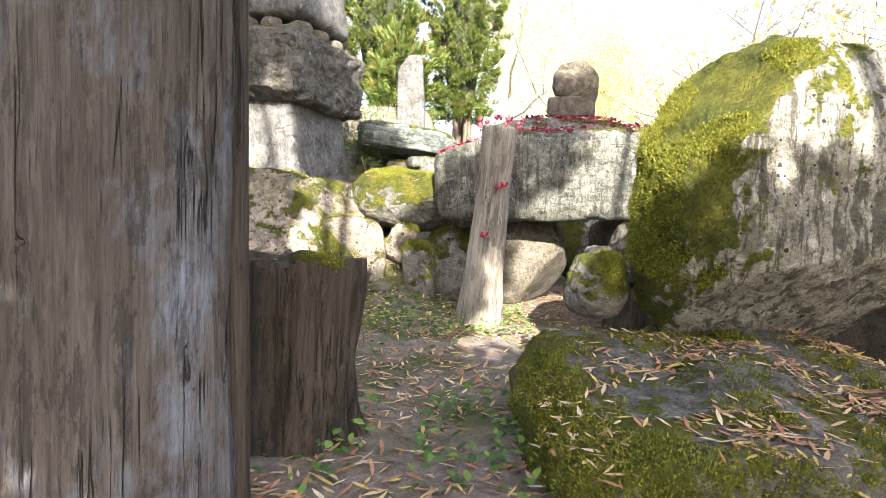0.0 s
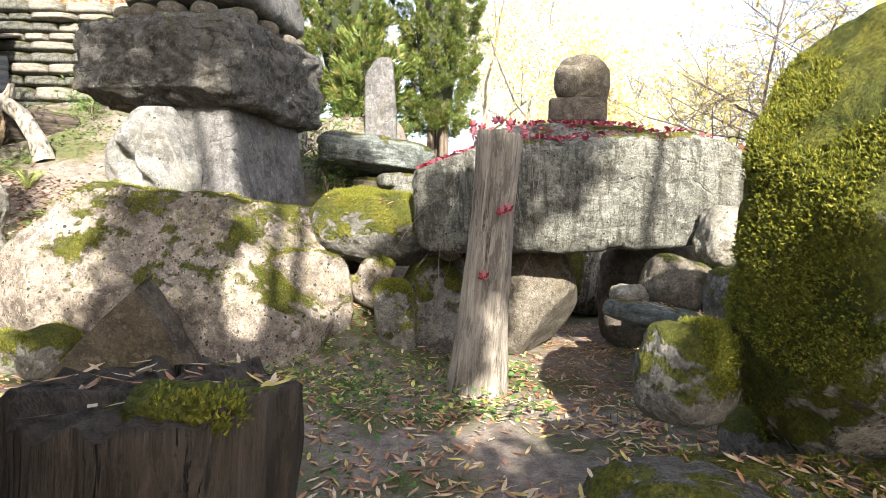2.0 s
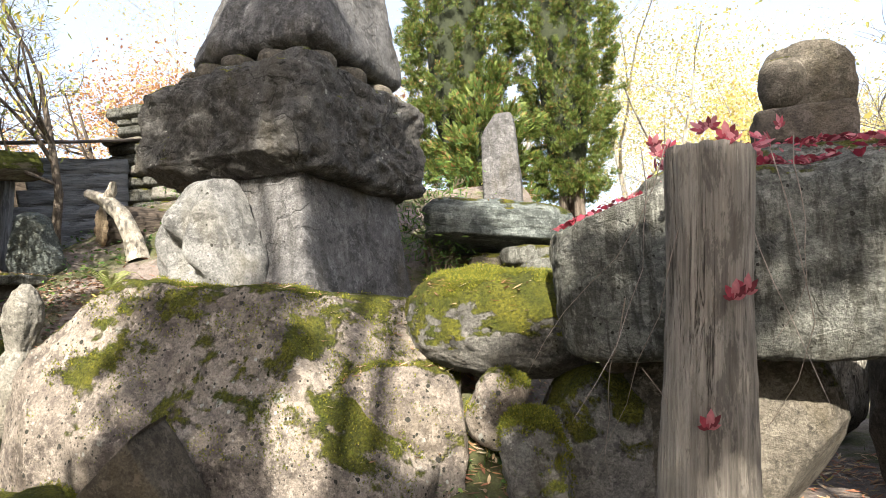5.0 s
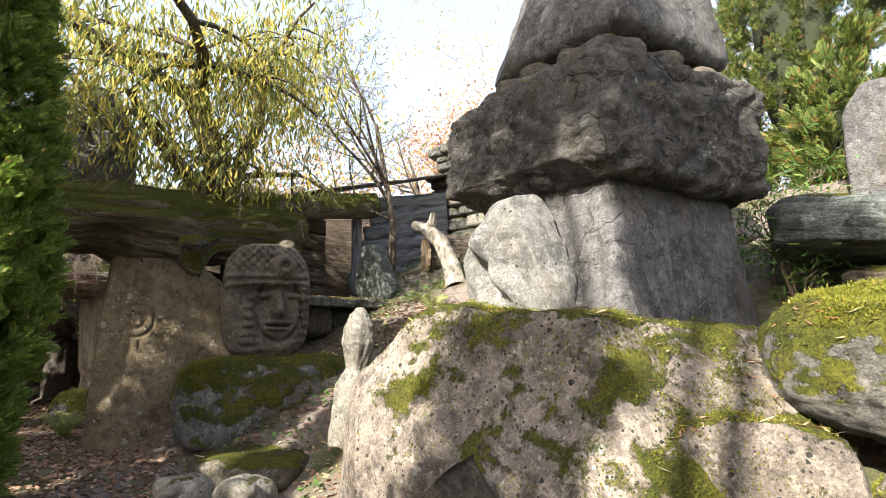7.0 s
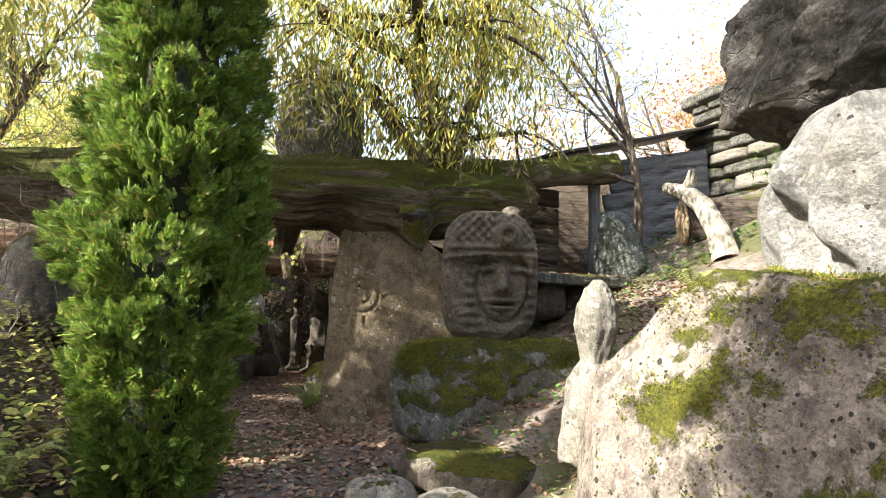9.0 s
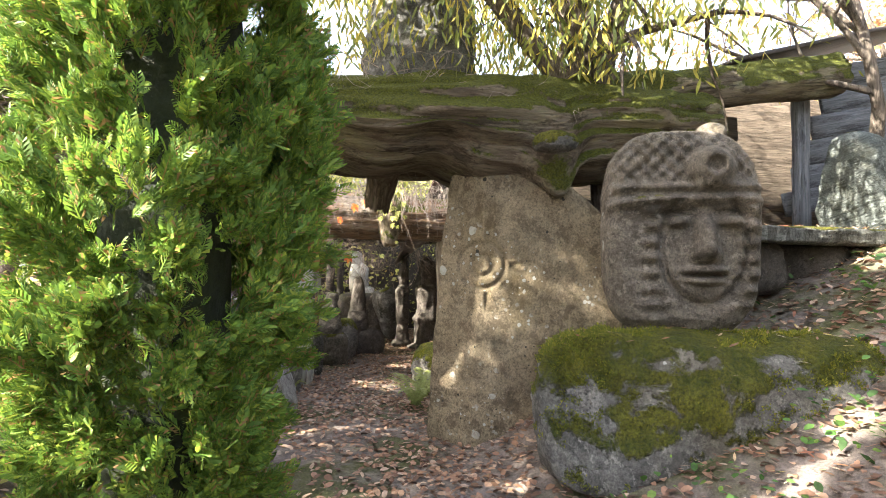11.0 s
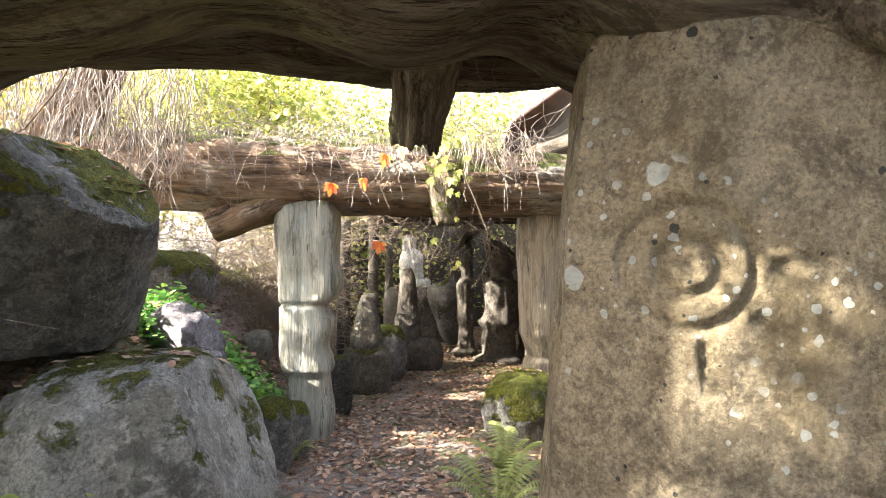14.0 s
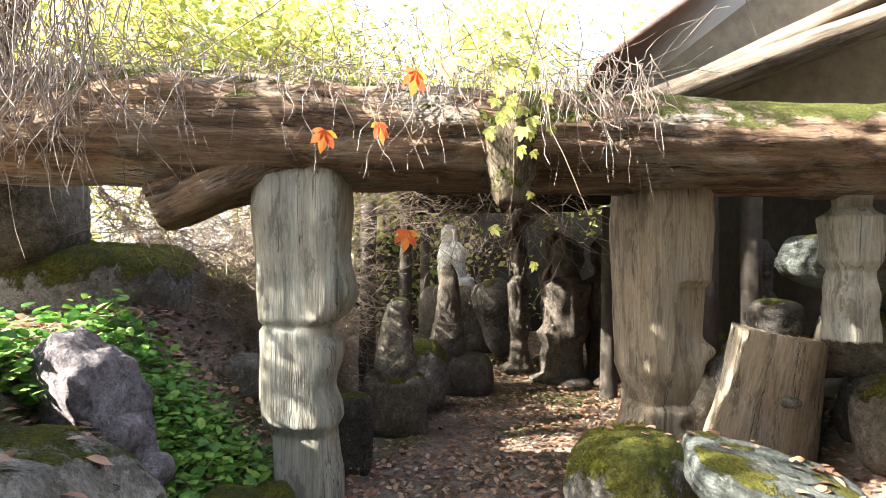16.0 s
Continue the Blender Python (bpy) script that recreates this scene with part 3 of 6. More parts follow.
# ---- ground ----
def ground():
    def axis(lo, hi, stepping, far):
        near = np.arange(lo, hi + 1e-6, stepping)
        out = np.geomspace(stepping * 2, far, 40)
        return np.concatenate([(lo - out)[::-1], near, hi + out])
    xs, ys = axis(-20, 5, 0.13, 900), axis(-2, 13, 0.13, 900)
    X, Y = np.meshgrid(xs, ys, indexing="ij")
    Z = ground_z(X, Y)
    near = np.hypot(X + 5, Y - 6) < 25
    rng = np.random.default_rng(3)
    Z = Z + near * rng.normal(0, 0.006, Z.shape)
    v = np.stack([X.ravel(), Y.ravel(), Z.ravel()], 1)
    n, k = len(xs), len(ys)
    i = (np.arange(n - 1)[:, None] * k + np.arange(k - 1)[None, :]).ravel()
    f = np.stack([i, i + k, i + k + 1, i + 1], 1)
    thing("ground", mesh("ground", v, f, M_SOIL), None, "bare trodden earth path with soil banks and moss", "ground", kind="structure")


ground()

# ---- start of the path: post, stump, boulders ----
def split_post():
    """A broad timber with deep drying cracks and a few knots."""
    v, f = trunk_geo(3.3, [0.54, 0.495, 0.48, 0.48], 3, 130, 240, 0.05, 0.022, (1.0, 0.36))
    a, z = np.arctan2(v[:, 1] / 0.36, v[:, 0]), v[:, 2]
    rng = random.Random(4)
    depth = np.zeros(len(v))
    for _ in range(26):
        c, z0, z1 = rng.uniform(-2.9, -0.1), rng.uniform(0.2, 2.6), 0
        z1 = z0 + rng.uniform(0.3, 1.3)
        line = c + 0.03 * np.sin(z * 2.1 + c * 9) + 0.012 * np.sin(z * 13 + c * 5)
        w = rng.uniform(0.022, 0.040)
        depth += rng.uniform(0.35, 1.0) * np.exp(-((a - line) / w) ** 2) * np.clip((z - z0) / 0.15, 0, 1) * np.clip((z1 - z) / 0.2, 0, 1)
    for c, h in ((-1.05, 1.75), (-1.9, 1.2), (-0.7, 0.75)):
        r = np.hypot((a - c) * 0.5, (z - h) * 0.8)
        depth += 0.8 * np.exp(-(r / 0.018) ** 2) - 0.25 * np.exp(-((r - 0.05) / 0.025) ** 2)
    v[:, :2] *= (1 - 0.12 * np.clip(depth, -1, 1.3))[:, None]
    return v, f


v, f = split_post()
big_post = thing("timber_post", None, pose(-1.07, 1.93, -0.1, 0, 0, 6), "huge weathered grey timber post, sky-blue tinted, with long cracks", "post")
part("shaft", mesh("shaft", v, f, M_BIGPOST), big_post)
v, f = carved_geo(3.3, [(0, 0.07), (1.2, 0.055), (3.3, 0.05)], 6, (0.75, 1.2), 5.0, 0.06, 0.05, 70, 40)
part("side_slab", mesh("side_slab", v, f, M_STUMP), big_post, "brown split slab along the post's edge", pose(0.495, 0.10, 0, 0, -0.6, 0))
v, f = trunk_geo(0.98, [0.36, 0.30, 0.28, 0.30, 0.31], 5, 60, 110, 0.13, 0.11, (1, 1), ends=0.3)
thing("tree_stump", mesh("tree_stump", v, f, M_STUMP), pose(-0.60, 2.80, 0.0, 1, 2, 0), "dark rotten tree stump with moss on top", "stump")

rock("moss_cushion", (-0.44, 2.67, 0.975), (0.13, 0.11, 0.05), (0, 10, 20), M_CAP, "bright green moss cushion on the stump", "moss", p=2.6, seed=6, rough=0.14, sub=5)
rock("boulder", (2.18, 3.82, 1.36), (0.80, 0.78, 1.04), (0, 0, 0), M_BOULDER, "huge rounded granite boulder under moss and lichen", "boulder",
     p=2.7, seed=4, rough=0.06, cuts=[(0.1, -0.5, -0.8, 0.76), (-0.78, 0.62, 0.1, 0.84), (-0.7, -0.3, 0.75, 0.90)], lean=(0.08, 0.0), sub=7)
rock("flat_boulder", (1.60, 2.80, 0.06), (0.96, 0.98, 0.46), (2, -3, 6), M_FLAT, "broad flat boulder covered in green moss and leaves", "boulder",
     p=8.0, seed=9, rough=0.09, cuts=[(-1, 0.1, 0.6, 1.16)], sub=7, facet=0.05)
rock("moss_stone", (1.17, 3.85, 0.78), (0.20, 0.20, 0.22), (0, 10, 30), M_MOSSROCK, "small round stone covered in moss", "stone", p=2.6, seed=12, rough=0.1)
rock("dark_stone", (1.50, 2.10, 0.22), (0.16, 0.16, 0.26), (8, 5, 30), M_TOWER, "small dark grey angular stone", "stone", p=5, seed=14, rough=0.08, sub=4)

# ---- the slab and what carries it ----
v, f = trunk_geo(2.12, [0.25, 0.20, 0.175, 0.185], 8, 60, 56, 0.06, 0.05)
thing("wooden_post", mesh("wooden_post", v, f, M_POST), along((0.40, 6.08, 0.02), (0.545, 6.05, 2.14)), "split grey wooden post carrying creeper", "post")
rock("stone_slab", (1.56, 7.22, 1.745), (1.70, 0.66, 0.535), (7, -2, -7), M_SLAB, "long thick grey stone slab laid as a lintel", "slab",
     p=9, seed=21, rough=0.06, facet=0.05, cuts=[(1, -0.1, 0.8, 1.06), (-1, 0, 0.9, 1.08), (0.5, -0.2, -1, 1.12), (1, -0.5, -0.4, 1.1)], sub=7)
rock("mound_stone", (1.40, 7.62, 2.24), (1.0, 0.46, 0.24), (4, 0, -7), M_SLAB, "low stone on the slab buried in red creeper", "stone", p=2.6, seed=22, rough=0.08, sub=5)
rock("round_stone", (0.82, 7.58, 0.64), (0.72, 0.44, 0.62), (0, -12, -8), M_PLAIN, "smooth brown rounded stone carrying the slab", "stone", p=3.2, seed=23, rough=0.04, cuts=[(0.8, -0.3, -0.8, 0.8)], sub=5)
rock("moss_side_stone", (0.06, 7.55, 0.5), (0.44, 0.4, 0.55), (0, 8, 10), M_MOSSROCK, "green mossy stone under the slab", "stone", p=2.8, seed=24, rough=0.07)
rock("cap_boulder", (-0.62, 7.74, 1.35), (0.75, 0.56, 0.41), (0, 4, -4), M_CAP, "rounded capstone under thick yellow-green moss", "boulder", p=2.5, seed=26, rough=0.08, cuts=[(0, -0.3, 1, 0.92)], sub=6)
rock("prop_stone", (-0.36, 7.05, 0.42), (0.20, 0.18, 0.42), (5, -6, 0), M_MOSSROCK, "upright stone with moss and white lichen", "stone", p=2.8, seed=27, rough=0.1)
rock("prop_stone", (-0.62, 7.25, 0.80), (0.18, 0.16, 0.26), (0, 20, 0), M_BIG, "small grey wedge stone under the capstone", "stone", p=3, seed=28, rough=0.12, sub=4)
rock("prop_stone", (0.18, 7.35, 1.12), (0.12, 0.12, 0.10), (0, 0, 20), M_PLAIN, "small wedge stone under the slab", "stone", p=3, seed=29, rough=0.1, sub=4)
rock("plinth", (1.55, 7.85, 2.66), (0.31, 0.24, 0.14), (0, 0, -10), M_RED, "dark rectangular stone base on the slab", "plinth", p=8, seed=31, rough=0.04, sub=5)
g1 = rock_geo((0.28, 0.22, 0.27), 4.2, 33, 0.07, [(-0.5, -1, 0.2, 0.75), (0.8, 0, 0.7, 0.92)], offset=(0.03, 0, 0.24))
g2 = rock_geo((0.15, 0.12, 0.19), 2.6, 34, 0.05, offset=(-0.14, -0.12, 0.22), sub=4)
v, f = joined([g1, g2])
thing("carved_stone", mesh("carved_stone", v, f, M_PLAIN), pose(1.58, 7.85, 2.76, 0, 0, -10), "rounded carved brown stone on a dark base", "sculpture")

# stones under the slab's far end
PILE = [
    ("pale_stone", (2.55, 6.35, 1.32), (0.24, 0.22, 0.27), (0, 12, 15), M_PALE, "pale sunlit stone with moss", 3.4, 41),
    ("grey_stone", (2.12, 6.35, 0.92), (0.28, 0.25, 0.24), (0, 15, 0), M_PLAIN, "grey rounded stone in a pile", 3.0, 42),
    ("flat_stone", (1.98, 6.05, 0.66), (0.52, 0.34, 0.10), (0, 10, 14), M_SCHIST, "flat leaf-strewn stone slab", 4.0, 43),
    ("moss_wall_stone", (2.42, 5.98, 0.86), (0.17, 0.2, 0.24), (0, 0, 30), M_MOSSROCK, "mossy stone in the pile", 3.0, 44),
    ("grey_stone", (2.72, 6.05, 0.92), (0.22, 0.25, 0.27), (0, -15, 0), M_PLAIN, "grey rounded stone in a pile", 3.0, 45),
    ("dark_wall_stone", (2.95, 5.75, 0.62), (0.3, 0.3, 0.36), (10, 0, 0), M_TOWER, "dark stone in the pile", 3.4, 46),
    ("speckled_stone", (2.30, 5.25, 0.36), (0.22, 0.24, 0.36), (0, 5, 20), M_TOWER, "upright speckled grey stone", 3.4, 47),
    ("moss_wall_stone", (1.98, 4.55, 0.18), (0.25, 0.28, 0.22), (0, 0, 50), M_MOSSROCK, "low mossy stone beside the path", 3.0, 48),
    ("pale_stone", (1.72, 6.35, 0.78), (0.16, 0.16, 0.13), (0, 0, 0), M_PALE, "small pale stone beside the stump", 3.0, 49),
    ("moss_wall_stone", (3.05, 6.5, 1.15), (0.42, 0.4, 0.2), (0, 0, 10), M_MOSSROCK, "mossy stone at the slab's end", 3.0, 50),
    ("dark_wall_stone", (3.3, 5.2, 0.95), (0.5, 0.5, 0.6), (10, 0, 30), M_MOSSROCK, "dark mossy stone heap behind the boulder", 3.2, 51),
    ("far_boulder", (1.55, 10.4, 0.72), (0.52, 0.4, 0.62), (0, 0, 10), M_BOULDER, "grey mossy boulder beyond the slab", 3.0, 52),
    ("far_boulder", (2.25, 10.1, 0.70), (0.46, 0.4, 0.62), (0, 8, 40), M_BOULDER, "grey mossy boulder beyond the slab", 3.2, 53),
]
for nm, loc, half, rot, mat, lab, p, sd in PILE:
    rock(nm, loc, half, rot, mat, lab, "stone", p=p, seed=sd, rough=0.09, sub=5)
v, f = trunk_geo(0.52, [0.27, 0.25, 0.245], 15, 30, 56, 0.07, 0.06)
thing("tree_stump", mesh("short_stump", v, f, M_STUMP), pose(1.98, 6.02, 0.02), "short brown tree stump under a flat stone", "stump")
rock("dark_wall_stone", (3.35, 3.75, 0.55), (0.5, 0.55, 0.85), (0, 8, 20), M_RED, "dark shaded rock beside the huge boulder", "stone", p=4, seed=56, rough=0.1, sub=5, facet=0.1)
# dark rocks added where there is only a shaded opening behind the slab
rock("dark_gap_rock", (2.45, 7.95, 0.62), (0.55, 0.3, 0.62), (0, 0, 0), M_RED, "dark rock added for the shaded gap behind the slab", "rock", p=4, seed=59, rough=0.08, sub=4)
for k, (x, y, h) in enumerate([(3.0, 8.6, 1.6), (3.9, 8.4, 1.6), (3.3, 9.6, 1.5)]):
    rock("dark_gap_rock", (x, y, 0.5), (0.62, 0.5, h * 0.55), (0, 0, 30 * k), M_RED, "dark rock added for the shaded gap behind the slab", "rock", p=4, seed=60 + k, rough=0.08, sub=4)

# ---- the big lichened stone and the tower ----
rock("lichened_boulder", (-2.55, 7.20, 0.72), (1.62, 0.85, 1.02), (0, 6, -3), M_BIG, "huge block of stone with lichen spots and moss", "boulder",
     p=5.0, seed=71, rough=0.05, cuts=[(0, -1, 0.55, 0.86), (-1, -0.1, 0.62, 0.93), (1, -0.3, 0.7, 0.86), (0, 0, 1, 0.93), (-0.8, -0.9, 0.1, 1.12)], sub=7, facet=0.03)
rock("lichened_boulder", (-1.25, 7.00, 0.50), (0.46, 0.40, 0.62), (0, 0, 10), M_BIG, "mossy shoulder stone leaning on the big block", "boulder",
     p=3.4, seed=72, rough=0.08, cuts=[(0.4, -1, 0.4, 0.7)], sub=5)
rock("triangular_stone", (-2.46, 6.12, 0.30), (0.76, 0.17, 0.78), (8, 0, 6), M_TRI, "flat triangular brown stone leaning on the block", "stone",
     p=6, seed=74, rough=0.035, cuts=[(0.85, 0, 0.5, 0.48), (-0.7, 0, 0.72, 0.42)], sub=5)
rock("tower_block", (-2.66, 8.36, 2.0), (0.86, 0.84, 0.70), (0, 0, -16), M_TOWER_SMOOTH, "tapered grey stone block at the foot of a tower", "stone block",
     p=20, seed=81, rough=0.035, taper=0.22, sub=6, facet=0.03)
def relief_stone():
    """A flat rounded stone worked into flowing lumps and hollows."""
    v, f = rock_geo((0.54, 0.20, 0.60), 3.6, 83, 0.05, [(-0.75, 0, 0.66, 0.72), (0.9, 0, 0.45, 0.80)], sub=6)
    x, z = v[:, 0].copy(), v[:, 2].copy()
    d = np.zeros(len(v))
    for cx, cz, rx, rz, h in ((-0.32, 0.10, 0.11, 0.22, 0.11), (-0.10, 0.30, 0.13, 0.15, 0.13), (0.14, 0.10, 0.10, 0.24, 0.15), (-0.20, -0.24, 0.12, 0.15, 0.11), (0.04, -0.30, 0.10, 0.13, 0.12), (0.28, -0.14, 0.09, 0.22, 0.08), (0.22, 0.36, 0.10, 0.09, 0.09)):
        d += 0.9 * h * np.exp(-(((x - cx) / rx) ** 2 + ((z - cz) / rz) ** 2) ** 1.3)
    d += 0.02 * np.sin(17.0 * x + 3 * np.sin(6.0 * z)) - 0.03
    edge = np.clip(1.0 - (x / 0.46) ** 2 - (z / 0.60) ** 4, 0, 1) ** 0.7
    v[:, 1] -= 1.35 * d * edge * np.clip(-v[:, 1] / 0.1, 0, 1)
    return v, f


v, f = relief_stone()
thing("relief_statue", mesh("relief_statue", v, f, M_RELIEF), pose(-3.02, 7.52, 1.98, 8, 0, -16), "pale rounded stone relief leaning on the tower", "sculpture")
rock("tower_slab", (-2.84, 8.42, 3.10), (1.14, 0.92, 0.48), (-2, 3, -18), M_TOWER, "overhanging dark rugged slab in the tower", "stone block",
     p=9, seed=87, rough=0.08, freq=2.4, facet=0.24, cuts=[(-1, 0, -0.6, 1.12), (0, -1, -0.9, 1.2), (-0.8, 0, 0.7, 1.18)], sub=7)
rock("top_block", (-2.68, 8.5, 4.49), (0.86, 0.84, 0.72), (0, 2, -10), M_TOWER_SMOOTH, "tapered grey block on top of the tower", "stone block",
     p=9, seed=89, rough=0.05, taper=0.34, cuts=[(-1, 0, 0.5, 0.95), (-0.6, -1, 0.1, 1.05)], sub=6, facet=0.05)
for k, (dx, dy) in enumerate([(-0.70, -0.62), (-0.38, -0.70), (0.0, -0.72), (0.38, -0.70), (0.70, -0.5), (0.72, -0.1), (0.72, 0.4), (-0.6, 0.5)]):
    a = radians(-14)
    x, y = -2.75 + dx * math.cos(a) - dy * math.sin(a), 8.5 + dx * math.sin(a) + dy * math.cos(a)
    rock("wedge_stone", (x, y, 3.67 - 0.05 * dx), (0.14 + 0.02 * (k % 3), 0.14, 0.105), (0, 0, 40 * k), M_PLAIN, "small rounded stone wedged in the tower", "stone", "wedge stones of the tower", p=2.6, seed=90 + k, rough=0.06, sub=4)
for k, (dx, dy) in enumerate([(-0.6, -0.6), (0.5, -0.55), (-0.5, 0.4), (0.5, 0.5)]):
    a = radians(-14)
    x, y = -2.76 + dx * math.cos(a) - dy * math.sin(a), 8.42 + dx * math.sin(a) + dy * math.cos(a)
    rock("wedge_stone", (x, y, 2.66), (0.16, 0.14, 0.06), (0, 0, 40 * k), M_RED, "small rounded stone wedged in the tower", "stone", "wedge stones of the tower", p=2.6, seed=100 + k, rough=0.06, sub=4)
rock("foot_stone", (-3.55, 6.25, 0.22), (0.22, 0.2, 0.2), (0, 0, 0), M_MOSSROCK, "small mossy stone at the block's foot", "stone", p=2.6, seed=110, rough=0.1, sub=4)
rock("foot_stone", (-3.18, 6.15, 0.24), (0.24, 0.2, 0.24), (0, 0, 40), M_MOSSROCK, "small mossy stone at the block's foot", "stone", p=2.6, seed=111, rough=0.1, sub=4)

# ---- behind: stele, schist slabs ----
rock("standing_stone", (-1.08, 11.6, 3.30), (0.30, 0.17, 0.98), (0, -2, 0), M_TOWER_SMOOTH, "upright grey standing stone with faint carving", "standing stone", p=8, seed=115, rough=0.04, taper=0.2, cuts=[(-0.4, 0, 1, 0.98)], sub=5)
rock("schist_slab", (-0.92, 9.75, 2.33), (0.80, 0.6, 0.29), (4, 6, 12), M_SCHIST, "dark green-grey schist slab lying across stones", "slab", p=5, seed=116, rough=0.09, facet=0.16, cuts=[(0, -0.6, -1, 0.8)], sub=5, layers=0.04)
rock("schist_stone", (-0.55, 9.45, 1.98), (0.32, 0.26, 0.12), (0, 0, 20), M_SLAB, "small grey stone under the schist slab", "stone", p=3, seed=117, rough=0.1, sub=4)
rock("schist_stone", (-1.0, 9.5, 1.94), (0.2, 0.2, 0.1), (0, 0, 0), M_PLAIN, "small grey stone under the schist slab", "stone", p=3, seed=118, rough=0.1, sub=4)
rock("schist_stone", (-0.15, 9.35, 1.75), (0.5, 0.3, 0.22), (0, 5, 0), M_SLAB, "grey stone with moss by the slab", "stone", p=3, seed=119, rough=0.1, sub=4)
rock("schist_stone", (-0.7, 9.5, 1.5), (0.9, 0.4, 0.35), (0, 0, 0), M_MOSSROCK, "mossy stone under the schist slab", "stone", p=3, seed=120, rough=0.1, sub=4)

# ---- gnome, little heads, the bed stone, the carved face ----
v, f = carved_geo(1.16, [(0, 0.20), (0.3, 0.19), (0.50, 0.165), (0.58, 0.13), (0.63, 0.095), (0.68, 0.105), (0.86, 0.155), (1.0, 0.135), (1.1, 0.09), (1.16, 0.03)], 121, (1, 0.95), 2.2, 0.14, 0.05, 80, 56)
thing("small_statue", mesh("small_statue", v, f, M_PALE), pose(-4.42, 7.02, 0.60, 0, 4, 10), "small pale rounded stone statue by the block", "statue")
for k, (x, y, s) in enumerate([(-4.62, 5.72, 1.0), (-4.25, 5.98, 1.02)]):
    g = [rock_geo((0.20, 0.2, 0.22), 2.8, 125 + k, 0.07, offset=(0, 0, 0.24)), rock_geo((0.15, 0.10, 0.07), 2.4, 127 + k, 0.05, offset=(0.06, -0.12, 0.40), sub=4),
         rock_geo((0.08, 0.08, 0.07), 2.2, 129 + k, 0.05, offset=(0.14, -0.12, 0.24), sub=4), rock_geo((0.17, 0.16, 0.14), 2.6, 131 + k, 0.05, offset=(0, 0, 0.06), sub=4)]
    v, f = joined(g)
    thing("head_sculpture", mesh("head_sculpture", v * s, f, M_PALE), pose(x, y, 0.08, 0, 0, -20 + 30 * k), "small pale carved stone head beside the path", "statue", "little stone heads")
rock("bed_stone", (-6.42, 7.42, 0.76), (0.60, 1.0, 0.50), (0, -4, -20), M_MOSSROCK, "long low boulder edged with moss", "boulder", p=4.5, seed=134, rough=0.09, cuts=[(1, -0.6, 0.2, 0.95)], sub=5)
rock("step_stone", (-5.35, 6.65, 0.34), (0.55, 0.42, 0.14), (0, 0, 20), M_PLAIN, "flat leaf-covered stone beside the bed stone", "stone", p=4, seed=135, rough=0.08, sub=5)


def face_stone():
    """A rounded stone head with brow bands, eyes, nose and mouth cut into one face."""
    v, f = rock_geo((0.36, 0.50, 0.70), 3.4, 137, 0.03, [(1, 0, 0, 0.82)], sub=7, dense=(0.5, 0, 0))
    x, y, z = v[:, 0], v[:, 1], v[:, 2]
    front = np.clip((x - 0.12) / 0.1, 0, 1)

    def bell(cy, cz, ry, rz, h):
        return h * np.exp(-(((y - cy) / (1.15 * ry)) ** 2 + ((z - cz) / (1.15 * rz)) ** 2) ** 2)
    relief = bell(0.16, 0.40, 0.11, 0.11, 0.11) - bell(0.16, 0.40, 0.045, 0.045, 0.05)          # the boss on the brow
    relief += bell(0.12, -0.06, 0.05, 0.12, 0.075) + bell(0.12, -0.15, 0.075, 0.05, 0.05)       # nose
    relief += bell(-0.06, 0.06, 0.075, 0.035, 0.045) + bell(0.29, 0.06, 0.07, 0.035, 0.045)      # eyes
    relief -= bell(-0.06, 0.115, 0.10, 0.02, 0.03) + bell(0.29, 0.115, 0.09, 0.02, 0.03)
    relief += bell(0.12, -0.255, 0.11, 0.022, 0.05) + bell(0.12, -0.325, 0.09, 0.024, 0.05) - bell(0.12, -0.29, 0.10, 0.012, 0.04)
    relief += 0.045 * np.exp(-((z - 0.20 + 0.10 * (y - 0.1) ** 2) / 0.035) ** 2) + 0.03 * np.exp(-((z - 0.28) / 0.03) ** 2)  # brow bands
    side = np.exp(-((np.abs(y - 0.10) - 0.30) / 0.07) ** 2) * np.clip((0.25 - z) / 0.1, 0, 1)
    relief += side * 0.028 * (0.5 + 0.5 * np.sin(z * 62))                                        # beard and hair locks
    oval = ((y - 0.12) / 0.25) ** 2 + ((z + 0.1) / 0.36) ** 2
    relief -= 0.035 * np.exp(-((np.sqrt(oval) - 1.05) / 0.09) ** 2) * (z < 0.2)
    scale = 0.022 * (np.sin(y * 60) * np.sin(z * 60)) * np.clip((z - 0.28) / 0.1, 0, 1) * (np.hypot(y - 0.16, z - 0.4) > 0.15)
    v[:, 0] += front * (1.7 * relief + scale)
    knob = rock_geo((0.09, 0.10, 0.08), 2.4, 138, 0.05, offset=(0.05, 0.22, 0.68), sub=4)
    return joined([(v, f), knob])


v, f = face_stone()
thing("face_sculpture", mesh("face_sculpture", v, f, M_FACE), pose(-6.72, 7.46, 1.92, 0, 0, -24), "rounded brown stone carved with a bearded face", "sculpture")


